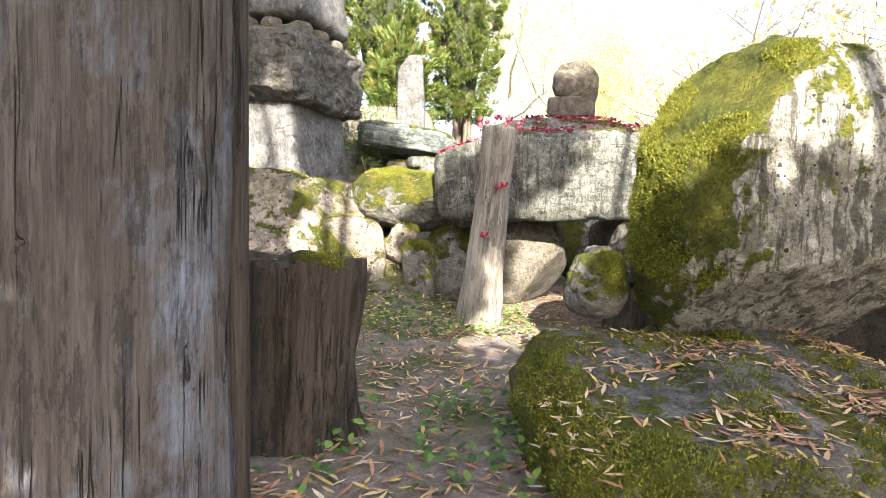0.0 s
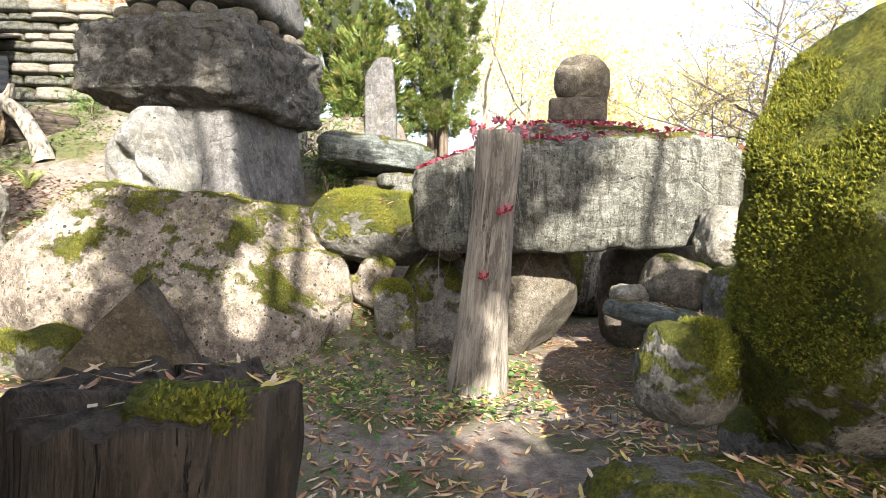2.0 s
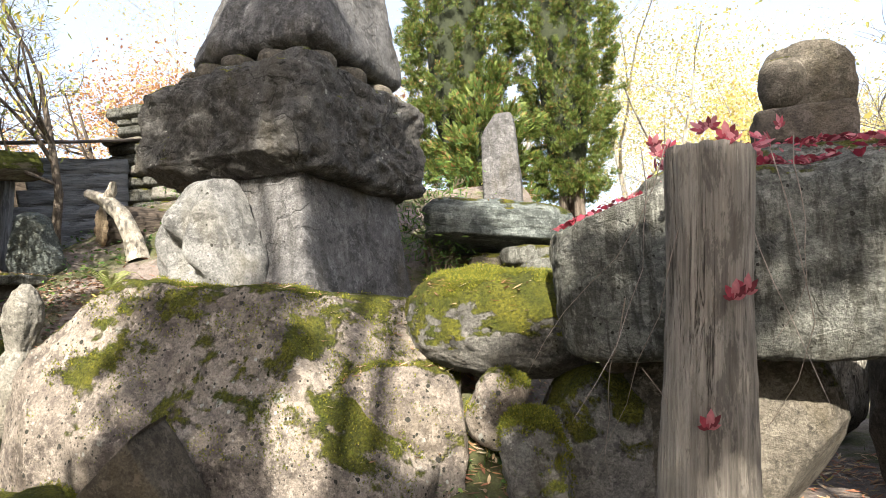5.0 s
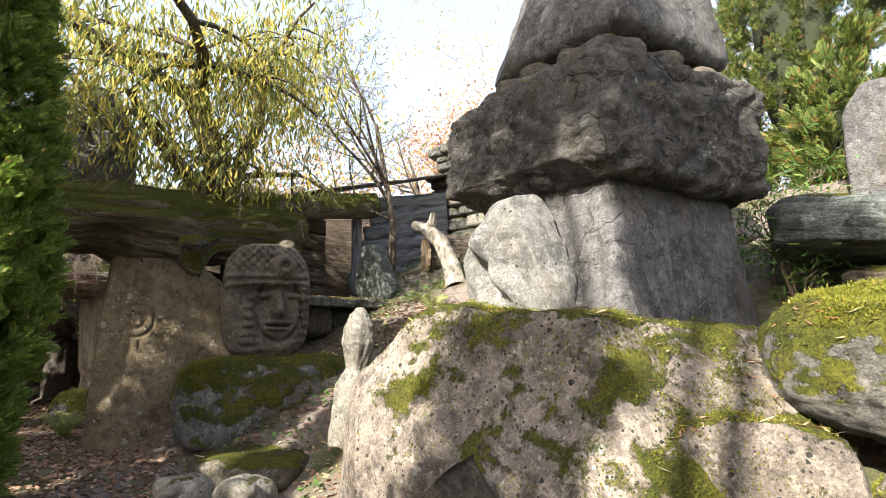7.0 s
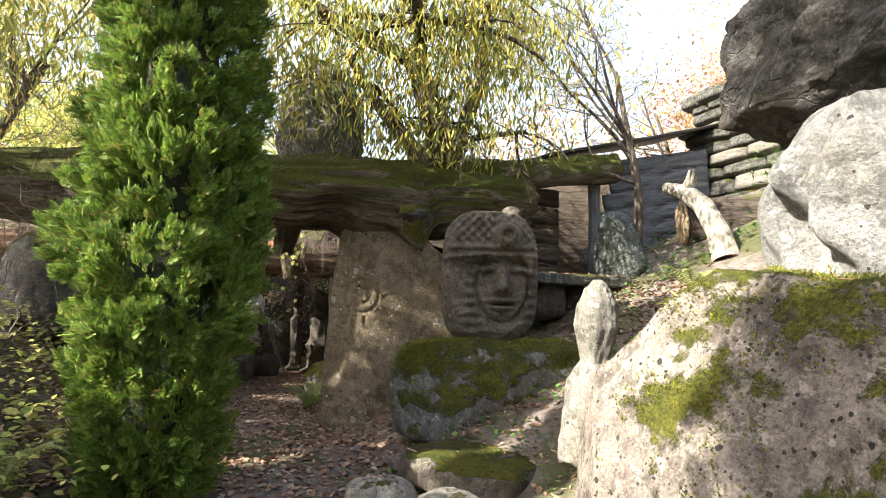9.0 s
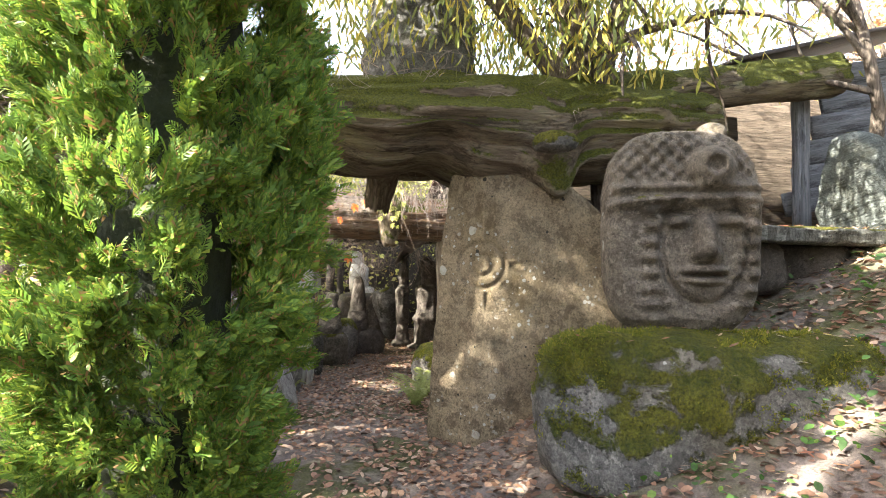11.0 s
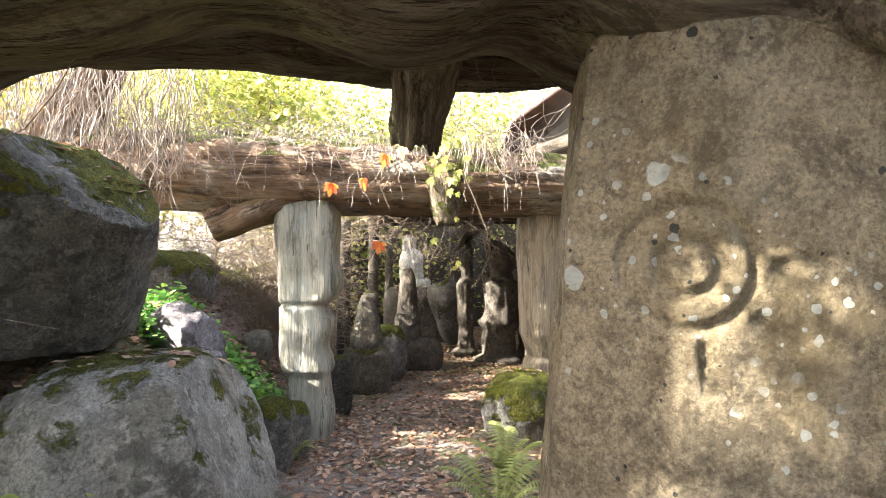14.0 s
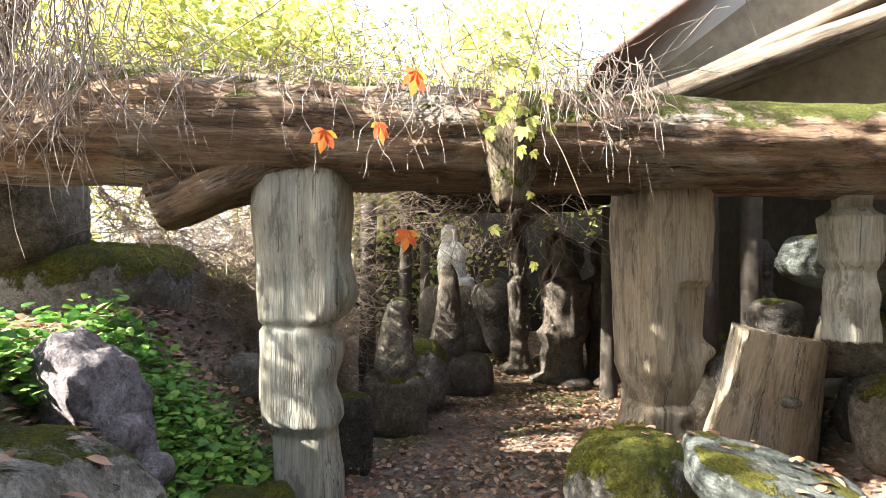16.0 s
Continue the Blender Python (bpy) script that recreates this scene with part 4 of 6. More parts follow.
def monolith():
    """A tall leaning slab with rings and rays in low relief."""
    v, f = rock_geo((0.62, 0.86, 1.36), 10, 141, 0.03, [(1, -0.9, 0, 1.12), (0, 0.75, 0.75, 0.99), (0.1, 0.45, 0.9, 0.93)], taper=0.17, sub=7, lean=(0, 0.06), dense=(0.62, -0.28, 0.1))
    y, z = v[:, 1], v[:, 2] + 0.10
    front = np.clip((v[:, 0] + 0.25) / 0.08, 0, 1)
    r, a = np.hypot(y + 0.39, z - 0.42), np.arctan2(z - 0.42, y + 0.39)
    groove = np.exp(-((r - 0.19) / 0.018) ** 2) + np.exp(-((r - 0.085) / 0.016) ** 2) + np.exp(-(r / 0.025) ** 2)
    rays = np.clip(np.cos(a * 9) * 2 - 0.9, 0, 1) * (r > 0.23) * (r < 0.40)
    v[:, 0] += front * (-0.030 * groove - 0.018 * rays)
    return v, f


v, f = monolith()
thing("monolith", mesh("monolith", v, f, M_MONO), pose(-8.22, 6.88, 1.38, 0, 0, -14), "tall brown standing stone with spiral carving and lichen", "standing stone")
rock("mossy_stump_block", (-8.72, 5.95, 3.95), (0.48, 0.60, 0.85), (0, -6, 10), M_UPPER, "weathered mossy root block resting on the log", "stump", p=2.7, seed=142, rough=0.12, sub=6, taper=0.25)
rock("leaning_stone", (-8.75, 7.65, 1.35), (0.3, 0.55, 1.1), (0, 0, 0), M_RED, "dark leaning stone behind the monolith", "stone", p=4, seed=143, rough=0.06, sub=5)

# dark filler added for the shaded gap right of the monolith
rock("leaning_stone", (-7.95, 7.72, 0.95), (0.42, 0.42, 0.95), (0, 0, 20), M_RED, "dark stone added to fill the shade behind the monolith", "stone", p=4, seed=144, rough=0.06, sub=5)
# ---- the first hollow log over the path ----
def hollow_log():
    v, f = trunk_geo(5.9, [0.30, 0.34, 0.38, 0.42, 0.46, 0.44, 0.36], 17, 190, 130, 0.15, 0.085, (1.12, 1.85))
    # arches rotted out of its underside
    under = np.clip(-v[:, 0] / 0.25, 0, 1)
    for c, w, h in ((2.15, 0.44, 0.19), (3.15, 0.30, 0.16), (0.75, 0.42, -0.2)):
        v[:, 0] += under * h * np.exp(-((v[:, 2] - c) / w) ** 2)
    # a tongue of bark pulled down at the front
    tongue = np.exp(-((v[:, 2] - 4.12) / 0.20) ** 2) * np.exp(-((v[:, 1] + 0.66) / 0.20) ** 2) * np.clip(0.6 - v[:, 0], 0, 1)
    v[:, 0] -= 0.34 * tongue
    v[:, 1] -= 0.14 * tongue
    return v, f


v, f = hollow_log()
# local z runs along the log, local x is up
LOG_A = Matrix.Translation((-8.10, 2.75, 2.68)) @ Matrix(((0, -1, 0.02, 0), (0, 0, 1, 0), (1, 0, 0.11, 0), (0, 0, 0, 1))).to_3x3().to_4x4()
big_log = thing("fallen_log", None, None, "huge hollow rotten log laid across the standing stones", "log")
part("trunk", mesh("log_trunk", v, f, M_LOG), big_log, "", LOG_A)
g = trunk_geo(0.80, [0.66, 0.44, 0.27, 0.19, 0.165, 0.15], 18, 40, 64, 0.16, 0.12, (0.8, 1.15), ends=0.7)
part("branch_stub", mesh("branch_stub", *g, M_LOG), big_log, "broken stub hanging down", along((-8.55, 5.64, 3.02), (-8.95, 5.61, 2.33)))
g = trunk_geo(4.4, [0.20, 0.23, 0.26, 0.24, 0.22], 16, 80, 40, 0.12, 0.09, (0.85, 1.2))
part("rear_limb", mesh("rear_limb", *g, M_LOG), big_log, "", along((-9.06, 3.2, 2.92), (-9.10, 7.5, 2.94)))
part("moss_tuft", mesh("moss_tuft", *rock_geo((0.14, 0.17, 0.08), 2.4, 139, 0.12, sub=4), M_CAP), big_log, "bright green moss tuft", pose(-7.24, 6.78, 2.64))
v, f = trunk_geo(2.9, [0.26, 0.22, 0.20, 0.22], 20, 60, 48, 0.14, 0.08)
thing("mossy_log", mesh("mossy_log", v, f, M_LOG), along((-8.15, 7.3, 3.26), (-8.0, 10.0, 3.72)), "moss-topped log above the shed opening", "log")
v, f = trunk_geo(1.0, [0.3, 0.33, 0.28], 22, 30, 48, 0.12, 0.08)
thing("log_butt", mesh("log_butt", v, f, M_LOG), along((-8.2, 7.3, 2.85), (-7.9, 8.25, 2.78)), "broken butt end of a rotten log", "log")

# ---- the shed on the hillside ----
shed = thing("shed", None, pose(0, 0, 0), "small blue-grey plank shed with a dark open side", "shed")
for k in range(6):
    g = plank_geo(0.06, 0.27, 2.35 - 0.12 * k, k, 0.015, 0.015)
    part("wall_plank", mesh("wall_plank", *g, M_PLANK), shed, "", pose(-8.35 + 0.01 * k, 11.15 + 0.05 * k, 2.7 + 0.275 * k, 0, 0, -8) @ pose(0, 0, 0, -78, 0, 0))
for k in range(5):
    g = plank_geo(0.05, 0.3, 1.5, 10 + k, 0.015, 0.012)
    part("back_plank", mesh("back_plank", *g, M_PLANK_B), shed, "brown weathered back plank", pose(-9.2, 9.3, 2.25 + 0.31 * k, -90, 0, 4))
g = plank_geo(0.08, 2.4, 4.6, 23, 0.02, 0.02)
part("rear_wall", mesh("rear_wall", *g, M_PLANK_B), shed, "dark brown rear wall", pose(-9.9, 10.2, 3.0, -90, 0, 0))
g = plank_geo(0.14, 0.14, 1.75, 20, 0.02, 0.02)
part("corner_post", mesh("corner_post", *g, M_PLANK), shed, "", pose(-8.25, 10.0, 3.05))
g = plank_geo(1.5, 3.4, 0.05, 21, 0.01, 0.03)
part("roof", mesh("shed_roof", *g, M_ROOF), shed, "dark tar-paper roof", pose(-8.75, 10.7, 4.35, 16, 4, 0))
g = plank_geo(1.4, 1.5, 0.05, 22, 0.01, 0.03)
part("shed_floor", mesh("shed_floor", *g, M_DARK), shed, "", pose(-8.8, 9.4, 2.05))
rock("planter_slab", (-7.10, 9.05, 1.98), (0.30, 0.92, 0.07), (0, 4, 0), M_SLAB, "thin grey stone slab laid as a bench", "slab", p=6, seed=151, rough=0.1, sub=5)
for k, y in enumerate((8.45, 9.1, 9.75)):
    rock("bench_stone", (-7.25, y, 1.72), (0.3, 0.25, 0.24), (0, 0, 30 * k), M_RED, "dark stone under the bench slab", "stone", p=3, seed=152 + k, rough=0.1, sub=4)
rock("leaning_slab", (-7.25, 9.55, 2.42), (0.36, 0.16, 0.46), (14, -14, 8), M_SCHIST, "grey-green pointed stone leaning by the shed", "stone", p=4, seed=156, rough=0.07, cuts=[(-0.8, 0, 0.7, 0.5)], sub=5)
v, f = trunk_geo(1.1, [0.36, 0.35, 0.34], 24, 30, 56, 0.06, 0.03)
cut = thing("sawn_log", None, pose(0, 0, 0), "sawn log with a split pale cut face", "log")
part("log_body", mesh("log_body", v, f, M_STUMP), cut, "", along((-7.10, 10.62, 2.82), (-6.5, 11.5, 2.85)))
v, f = trunk_geo(0.05, [0.33, 0.33], 25, 6, 48, 0.05, 0.02)
part("cut_face", mesh("cut_face", v, f, M_CUT), cut, "pale cracked cut face", along((-7.14, 10.57, 2.82), (-6.54, 11.45, 2.85)))
pts = [(-7.1, 10.3, 3.30), (-6.75, 10.28, 3.16), (-6.4, 10.2, 2.92), (-6.1, 10.1, 2.55), (-5.95, 10.05, 2.2)]
snag = thing("dead_branch", None, pose(0, 0, 0), "bleached dead branch with a forked end", "branch")
part("limb", mesh("limb", *tube_geo(pts, [0.07, 0.11, 0.12, 0.13, 0.16], 12), M_SNAG), snag)
part("fork", mesh("fork", *tube_geo([(-6.75, 10.28, 3.16), (-6.62, 10.25, 3.3), (-6.58, 10.22, 3.42)], [0.09, 0.07, 0.04], 10), M_SNAG), snag)


def stack_wall():
    """A dry wall of flat stones beyond the hillside."""
    wall = thing("stacked_wall", None, pose(0, 0, 0), "dry wall of stacked flat grey stones", "wall")
    rng = random.Random(5)
    meshes = [mesh("wall_stone", *rock_geo((0.5, 0.22, 0.5), 6, 160 + k, 0.05, sub=3), M_PALE if k % 2 else M_SLAB) for k in range(5)]
    z = 2.9
    while z < 5.4:
        h = rng.uniform(0.12, 0.30)
        x = -8.6 + rng.uniform(-0.2, 0.2)
        while x < -3.4:
            w = rng.uniform(0.3, 0.9)
            ob = part("wall_stone", rng.choice(meshes), wall)
            ob.matrix_local = pose(x + w / 2, 12.6 + rng.uniform(-0.08, 0.08), z + h / 2, 0, 0, rng.uniform(-3, 3)) @ Matrix.Diagonal((w * 1.02, 1.6, h * 1.02, 1))
            x += w
        z += h


stack_wall()

# ---- left of the opening: stacked boulders ----
rock("upper_boulder", (-9.60, 3.28, 1.74), (0.74, 0.80, 0.60), (0, -6, 24), M_UPPER, "grey angular boulder resting on another", "boulder", p=4.2, seed=171, rough=0.06, cuts=[(0.9, 0.5, -0.7, 0.78), (0.6, 0.6, 0.6, 0.98), (0.3, 1, -0.4, 0.92)], sub=6)
rock("lower_boulder", (-9.62, 4.06, 0.42), (0.86, 0.74, 0.74), (0, 0, 20), M_LOWER, "mossy lichened boulder beside the entrance", "boulder", p=3.0, seed=172, rough=0.05, cuts=[(0.4, 0.9, 0.5, 0.85)], sub=6)
rock("ridged_stone", (-10.70, 4.0, 0.98), (0.46, 0.16, 0.34), (0, 30, 66), M_PURPLE, "ridged violet-grey stone with moss", "stone", p=2.6, seed=173, rough=0.14, cuts=[(0.8, 0, 0.6, 0.5)], sub=5, layers=0.06)
for k, (x, y, s) in enumerate([(-10.62, 4.12, 0.13), (-10.68, 4.26, 0.10), (-10.85, 4.02, 0.11), (-10.55, 4.38, 0.08)]):
    rock("pebble", (x, y, gz(x, y) + 0.25 - 0.04 * k), (s, s, s * 0.8), (0, 0, 50 * k), M_PURPLE, "small violet-grey stone on the bank", "stone", "small stones by the bank", p=2.4, seed=175 + k, rough=0.08, sub=4)
rock("edge_stone", (-10.7, 4.62, 0.34), (0.18, 0.16, 0.3), (0, 0, 0), M_MOSSROCK, "mossy upright edging stone", "stone", p=3.4, seed=180, rough=0.08, sub=4)
rock("edge_stone", (-11.1, 4.72, 0.26), (0.14, 0.12, 0.26), (0, 0, 20), M_MOSSROCK, "mossy upright edging stone", "stone", p=3.4, seed=181, rough=0.08, sub=4)
rock("white_stone", (-12.62, 4.1, 0.74), (0.16, 0.14, 0.2), (0, 0, 0), M_PALE, "pale stone on the bank", "stone", p=3.2, seed=182, rough=0.1, sub=4)
rock("bank_boulder", (-13.1, 2.7, 1.36), (0.9, 0.8, 0.45), (0, 0, 10), M_MOSSROCK, "mossy boulder on the far bank", "boulder", p=4, seed=183, rough=0.06, sub=5)
rock("bank_boulder", (-12.6, 2.1, 2.05), (0.8, 0.7, 0.5), (0, 0, 30), M_PLAIN, "grey boulder on the far bank", "boulder", p=3, seed=184, rough=0.06, sub=5)
rock("bank_boulder", (-14.6, 3.3, 1.15), (0.7, 0.6, 0.42), (0, 0, 50), M_MOSSROCK, "mossy boulder on the far bank", "boulder", p=3, seed=185, rough=0.06, sub=5)

# ---- second log and its carved pillars ----
v, f = trunk_geo(8.2, [0.34, 0.38, 0.40, 0.36, 0.33, 0.32, 0.32], 31, 170, 72, 0.11, 0.07, (0.95, 1.1))
LOG_B = Matrix.Translation((-11.75, 1.6, 2.54)) @ Matrix(((0, -1, 0.0, 0), (0, 0, 1, 0), (1, 0, -0.02, 0), (0, 0, 0, 1))).to_3x3().to_4x4()
log_b = thing("fallen_log", None, None, "long rotten log over carved pillars, with moss and vines", "log")
part("trunk", mesh("log_trunk_far", v, f, M_LOG_RED), log_b, "", LOG_B)
part("branch_stub", mesh("fork_stub", *trunk_geo(1.1, [0.30, 0.24, 0.19, 0.17], 32, 34, 48, 0.12, 0.1), M_LOG_RED), log_b, "sawn-off forked branch", along((-11.70, 4.85, 2.50), (-11.60, 3.72, 1.94)))
part("broken_limb", mesh("broken_limb", *trunk_geo(1.25, [0.34, 0.27, 0.22, 0.20], 34, 34, 48, 0.16, 0.12, ends=0.6), M_LOG_RED), log_b, "thick broken limb rising from the log", along((-11.75, 2.35, 2.62), (-11.6, 3.0, 3.68)))
part("branch_stub", mesh("log_knot", *trunk_geo(0.5, [0.26, 0.17, 0.10], 33, 20, 32, 0.2, 0.12, ends=0.5), M_LOG), log_b, "broken knot under the log", along((-11.55, 6.0, 2.55), (-11.50, 6.04, 2.08)))


def pillar_left():
    v, f = carved_geo(2.26, [(0, 0.24), (0.2, 0.24), (0.44, 0.215), (0.62, 0.21), (0.68, 0.255), (0.8, 0.27), (1.0, 0.27), (1.26, 0.27), (1.285, 0.245), (1.30, 0.245), (1.325, 0.275), (1.6, 0.285), (2.0, 0.325), (2.2, 0.32), (2.26, 0.30)], 191, (0.85, 1.0), 4.5, 0.04, 0.03)
    y, z = v[:, 1], v[:, 2]
    right = np.clip(y / 0.1, 0, 1)
    v[:, 1] += right * 0.07 * np.exp(-((z - 1.50) / 0.16) ** 2) - right * 0.07 * np.exp(-((z - 1.26) / 0.07) ** 2) - right * 0.06 * np.exp(-((z - 0.9) / 0.12) ** 2)
    v[:, 1] += 0.05 * np.exp(-((z - 0.3) / 0.3) ** 2)
    return v, f


v, f = pillar_left()
thing("carved_pillar", mesh("carved_pillar", v, f, M_PILLAR), pose(-11.72, 4.74, 0.0, 0, 0, -6), "pale carved wooden pillar with a notched head", "pillar")


def pillar_right():
    v, f = carved_geo(2.20, [(0, 0.27), (0.15, 0.27), (0.3, 0.22), (0.62, 0.23), (0.66, 0.20), (0.70, 0.22), (0.9, 0.29), (1.3, 0.31), (1.55, 0.32), (1.9, 0.335), (2.2, 0.32)], 201, (0.85, 1.0), 4.5, 0.05, 0.045)
    x, y, z = v[:, 0], v[:, 1], v[:, 2]
    # the brow step on one half, the chin's beak and a knee
    half = np.clip((y + 0.02) / 0.03, 0, 1) * np.clip(x / 0.1, 0, 1)
    v[:, 0] -= half * 0.055 * np.clip((1.50 - z) / 0.05, 0, 1) * np.clip((z - 0.8) / 0.3, 0, 1)
    v[:, 1] += np.clip(y / 0.1, 0, 1) * 0.10 * np.exp(-((z - 1.02) / 0.06) ** 2)
    v[:, 1] -= np.clip(-y / 0.1, 0, 1) * 0.16 * np.exp(-((z - 0.28) / 0.2) ** 2)
    hole = np.hypot(y - 0.10, z - 0.52)
    v[:, 0] -= np.clip(x / 0.1, 0, 1) * 0.08 * np.exp(-(hole / 0.035) ** 2)
    return v, f


v, f = pillar_right()
thing("carved_pillar", mesh("carved_pillar_brown", v, f, M_PILLAR_R), pose(-11.95, 7.16, 0.08, 0, 0, 8), "brown carved wooden pillar with a notched head", "pillar")
v, f = carved_geo(1.28, [(0, 0.15), (0.3, 0.15), (0.48, 0.12), (0.55, 0.16), (0.85, 0.16), (0.93, 0.09), (0.97, 0.10), (1.05, 0.14), (1.15, 0.13), (1.2, 0.10), (1.22, 0.15), (1.28, 0.15)], 207, (1, 1.05), 4.0, 0.16, 0.08, 90, 48)
thing("carved_post", mesh("carved_post", v, f, M_PILLAR), pose(-11.85, 8.46, 1.18), "pale carved wooden figure post", "sculpture")

# ---- inside the passage ----
g = [rock_geo((0.30, 0.30, 0.34), 4.5, 211, 0.05, offset=(0, 0, 0.30)), rock_geo((0.27, 0.25, 0.46), 3.0, 212, 0.05, taper=0.6, offset=(0, 0, 0.86)), rock_geo((0.10, 0.10, 0.1), 3, 213, 0.06, offset=(0, 0.04, 1.24), sub=4)]
v, f = joined(g)
thing("conical_stone", mesh("conical_stone", v, f, M_PLAIN), pose(-13.55, 5.26, -0.02, 0, 0, 10), "carved conical stone in two tiers", "sculpture")
g = [rock_geo((0.24, 0.22, 0.5), 3.6, 214, 0.07, offset=(0, 0, 0.4)), rock_geo((0.2, 0.18, 0.5), 3.2, 215, 0.07, taper=0.35, offset=(0, 0, 1.05)), rock_geo((0.25, 0.3, 0.3), 2.8, 216, 0.07, offset=(0.1, 0.25, 0.2), sub=4)]
v, f = joined(g)
thing("dark_statue", mesh("dark_statue", v, f, M_RED), pose(-15.1, 5.85, 0.05), "dark knobbly stone statue in the passage", "statue")
rock("moss_block", (-14.3, 5.55, 0.4), (0.25, 0.25, 0.4), (0, 0, 0), M_MOSSROCK, "mossy stone in the passage", "stone", p=3, seed=217, rough=0.08, sub=4)
rock("dark_slab", (-12.4, 4.98, 0.35), (0.1, 0.16, 0.34), (0, 10, 10), M_TOWER, "small dark leaning slab behind the pillar", "stone", p=5, seed=218, rough=0.05, sub=4)
rock("dark_wedge", (-17.0, 6.75, 0.75), (0.25, 0.3, 0.6), (20, 0, 10), M_TOWER, "dark wedge-shaped stone in the passage", "stone", p=5, seed=219, rough=0.06, sub=4)
g = [rock_geo((0.2, 0.24, 0.42), 3, 220, 0.1, offset=(0, 0, 0.4)), rock_geo((0.14, 0.14, 0.2), 2.5, 221, 0.1, offset=(0, -0.05, 0.9), sub=4), rock_geo((0.2, 0.3, 0.12), 3, 222, 0.1, offset=(0, 0.1, 0.1), sub=4)]
v, f = joined(g)
thing("white_statue", mesh("white_statue", v, f, M_SUNLIT_PALE), pose(-18.0, 6.05, 1.15), "pale stone statue at the passage's end, sunlight in its colour", "statue")
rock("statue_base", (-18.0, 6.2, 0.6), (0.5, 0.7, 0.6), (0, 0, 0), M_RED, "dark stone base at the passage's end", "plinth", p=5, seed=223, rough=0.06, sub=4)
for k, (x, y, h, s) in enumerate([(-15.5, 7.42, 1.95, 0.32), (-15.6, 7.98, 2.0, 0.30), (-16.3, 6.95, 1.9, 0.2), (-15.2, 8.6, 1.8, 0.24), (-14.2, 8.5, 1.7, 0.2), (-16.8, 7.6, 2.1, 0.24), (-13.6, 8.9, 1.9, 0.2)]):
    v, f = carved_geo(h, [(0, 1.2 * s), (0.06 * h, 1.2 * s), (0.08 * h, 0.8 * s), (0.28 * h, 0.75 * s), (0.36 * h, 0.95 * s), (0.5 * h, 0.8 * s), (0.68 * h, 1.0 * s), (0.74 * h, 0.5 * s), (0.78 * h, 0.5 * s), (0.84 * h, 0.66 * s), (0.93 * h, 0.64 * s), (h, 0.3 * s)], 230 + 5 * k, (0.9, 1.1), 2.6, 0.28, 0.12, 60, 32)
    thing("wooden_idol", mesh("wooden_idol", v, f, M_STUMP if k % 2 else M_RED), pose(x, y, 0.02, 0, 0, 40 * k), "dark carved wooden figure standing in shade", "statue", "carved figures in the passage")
v, f = trunk_geo(0.95, [0.42, 0.37, 0.35], 41, 36, 64, 0.08, 0.06)
thing("tree_stump", mesh("leaning_stump", v, f, M_PILLAR_R), along((-12.75, 8.36, 0.16), (-12.7, 8.52, 1.15)), "broad brown tree stump with a bracket fungus", "stump")
rock("bracket_fungus", (-12.37, 8.38, 0.62), (0.07, 0.08, 0.05), (0, 0, 0), M_PALE, "pale bracket fungus on a stump", "fungus", p=2.4, seed=250, rough=0.15, sub=4)
rock("moss_boulder", (-11.55, 6.82, 0.26), (0.34, 0.36, 0.38), (0, 0, 20), M_MOSSROCK, "green mossy boulder with leaves beside the path", "boulder", p=3.2, seed=251, rough=0.08, sub=5)
rock("tilted_slab", (-11.2, 7.52, 0.44), (0.34, 0.5, 0.12), (-14, 8, -10), M_SCHIST, "tilted grey-green slab with fallen leaves", "slab", p=5, seed=252, rough=0.06, sub=5)
rock("green_stone", (-11.1, 8.62, 0.62), (0.2, 0.26, 0.5), (12, 0, 0), M_SCHIST, "upright green-grey stone by the stump", "stone", p=4, seed=253, rough=0.07, sub=5)
rock("green_slab", (-12.6, 9.2, 1.62), (0.5, 0.62, 0.22), (-16, 0, 0), M_SCHIST, "green-grey slab resting on stones", "slab", p=4, seed=254, rough=0.06, sub=5)
for k, (x, y, z, s) in enumerate([(-12.9, 8.6, 1.2, 0.2), (-12.6, 9.1, 1.05, 0.3), (-12.4, 9.4, 0.5, 0.45), (-13.4, 8.0, 0.4, 0.4), (-13.2, 7.8, 1.0, 0.22), (-12.0, 9.2, 0.5, 0.45), (-13.3, 8.6, 0.55, 0.5)]):
    rock("heap_stone", (x, y, z), (s, s, s * 0.9), (0, 0, 60 * k), M_PLAIN if k % 2 else M_TOWER, "grey stone in a heap by the stump", "stone", "stones heaped by the stump", p=3.2, seed=260 + k, rough=0.08, sub=4)
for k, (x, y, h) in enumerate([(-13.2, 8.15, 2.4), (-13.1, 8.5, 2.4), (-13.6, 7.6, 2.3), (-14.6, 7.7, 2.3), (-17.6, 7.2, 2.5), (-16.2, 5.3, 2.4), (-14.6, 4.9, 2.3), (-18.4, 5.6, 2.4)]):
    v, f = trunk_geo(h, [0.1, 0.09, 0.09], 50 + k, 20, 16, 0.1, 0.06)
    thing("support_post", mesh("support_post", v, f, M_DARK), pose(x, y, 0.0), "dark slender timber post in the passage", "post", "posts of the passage")

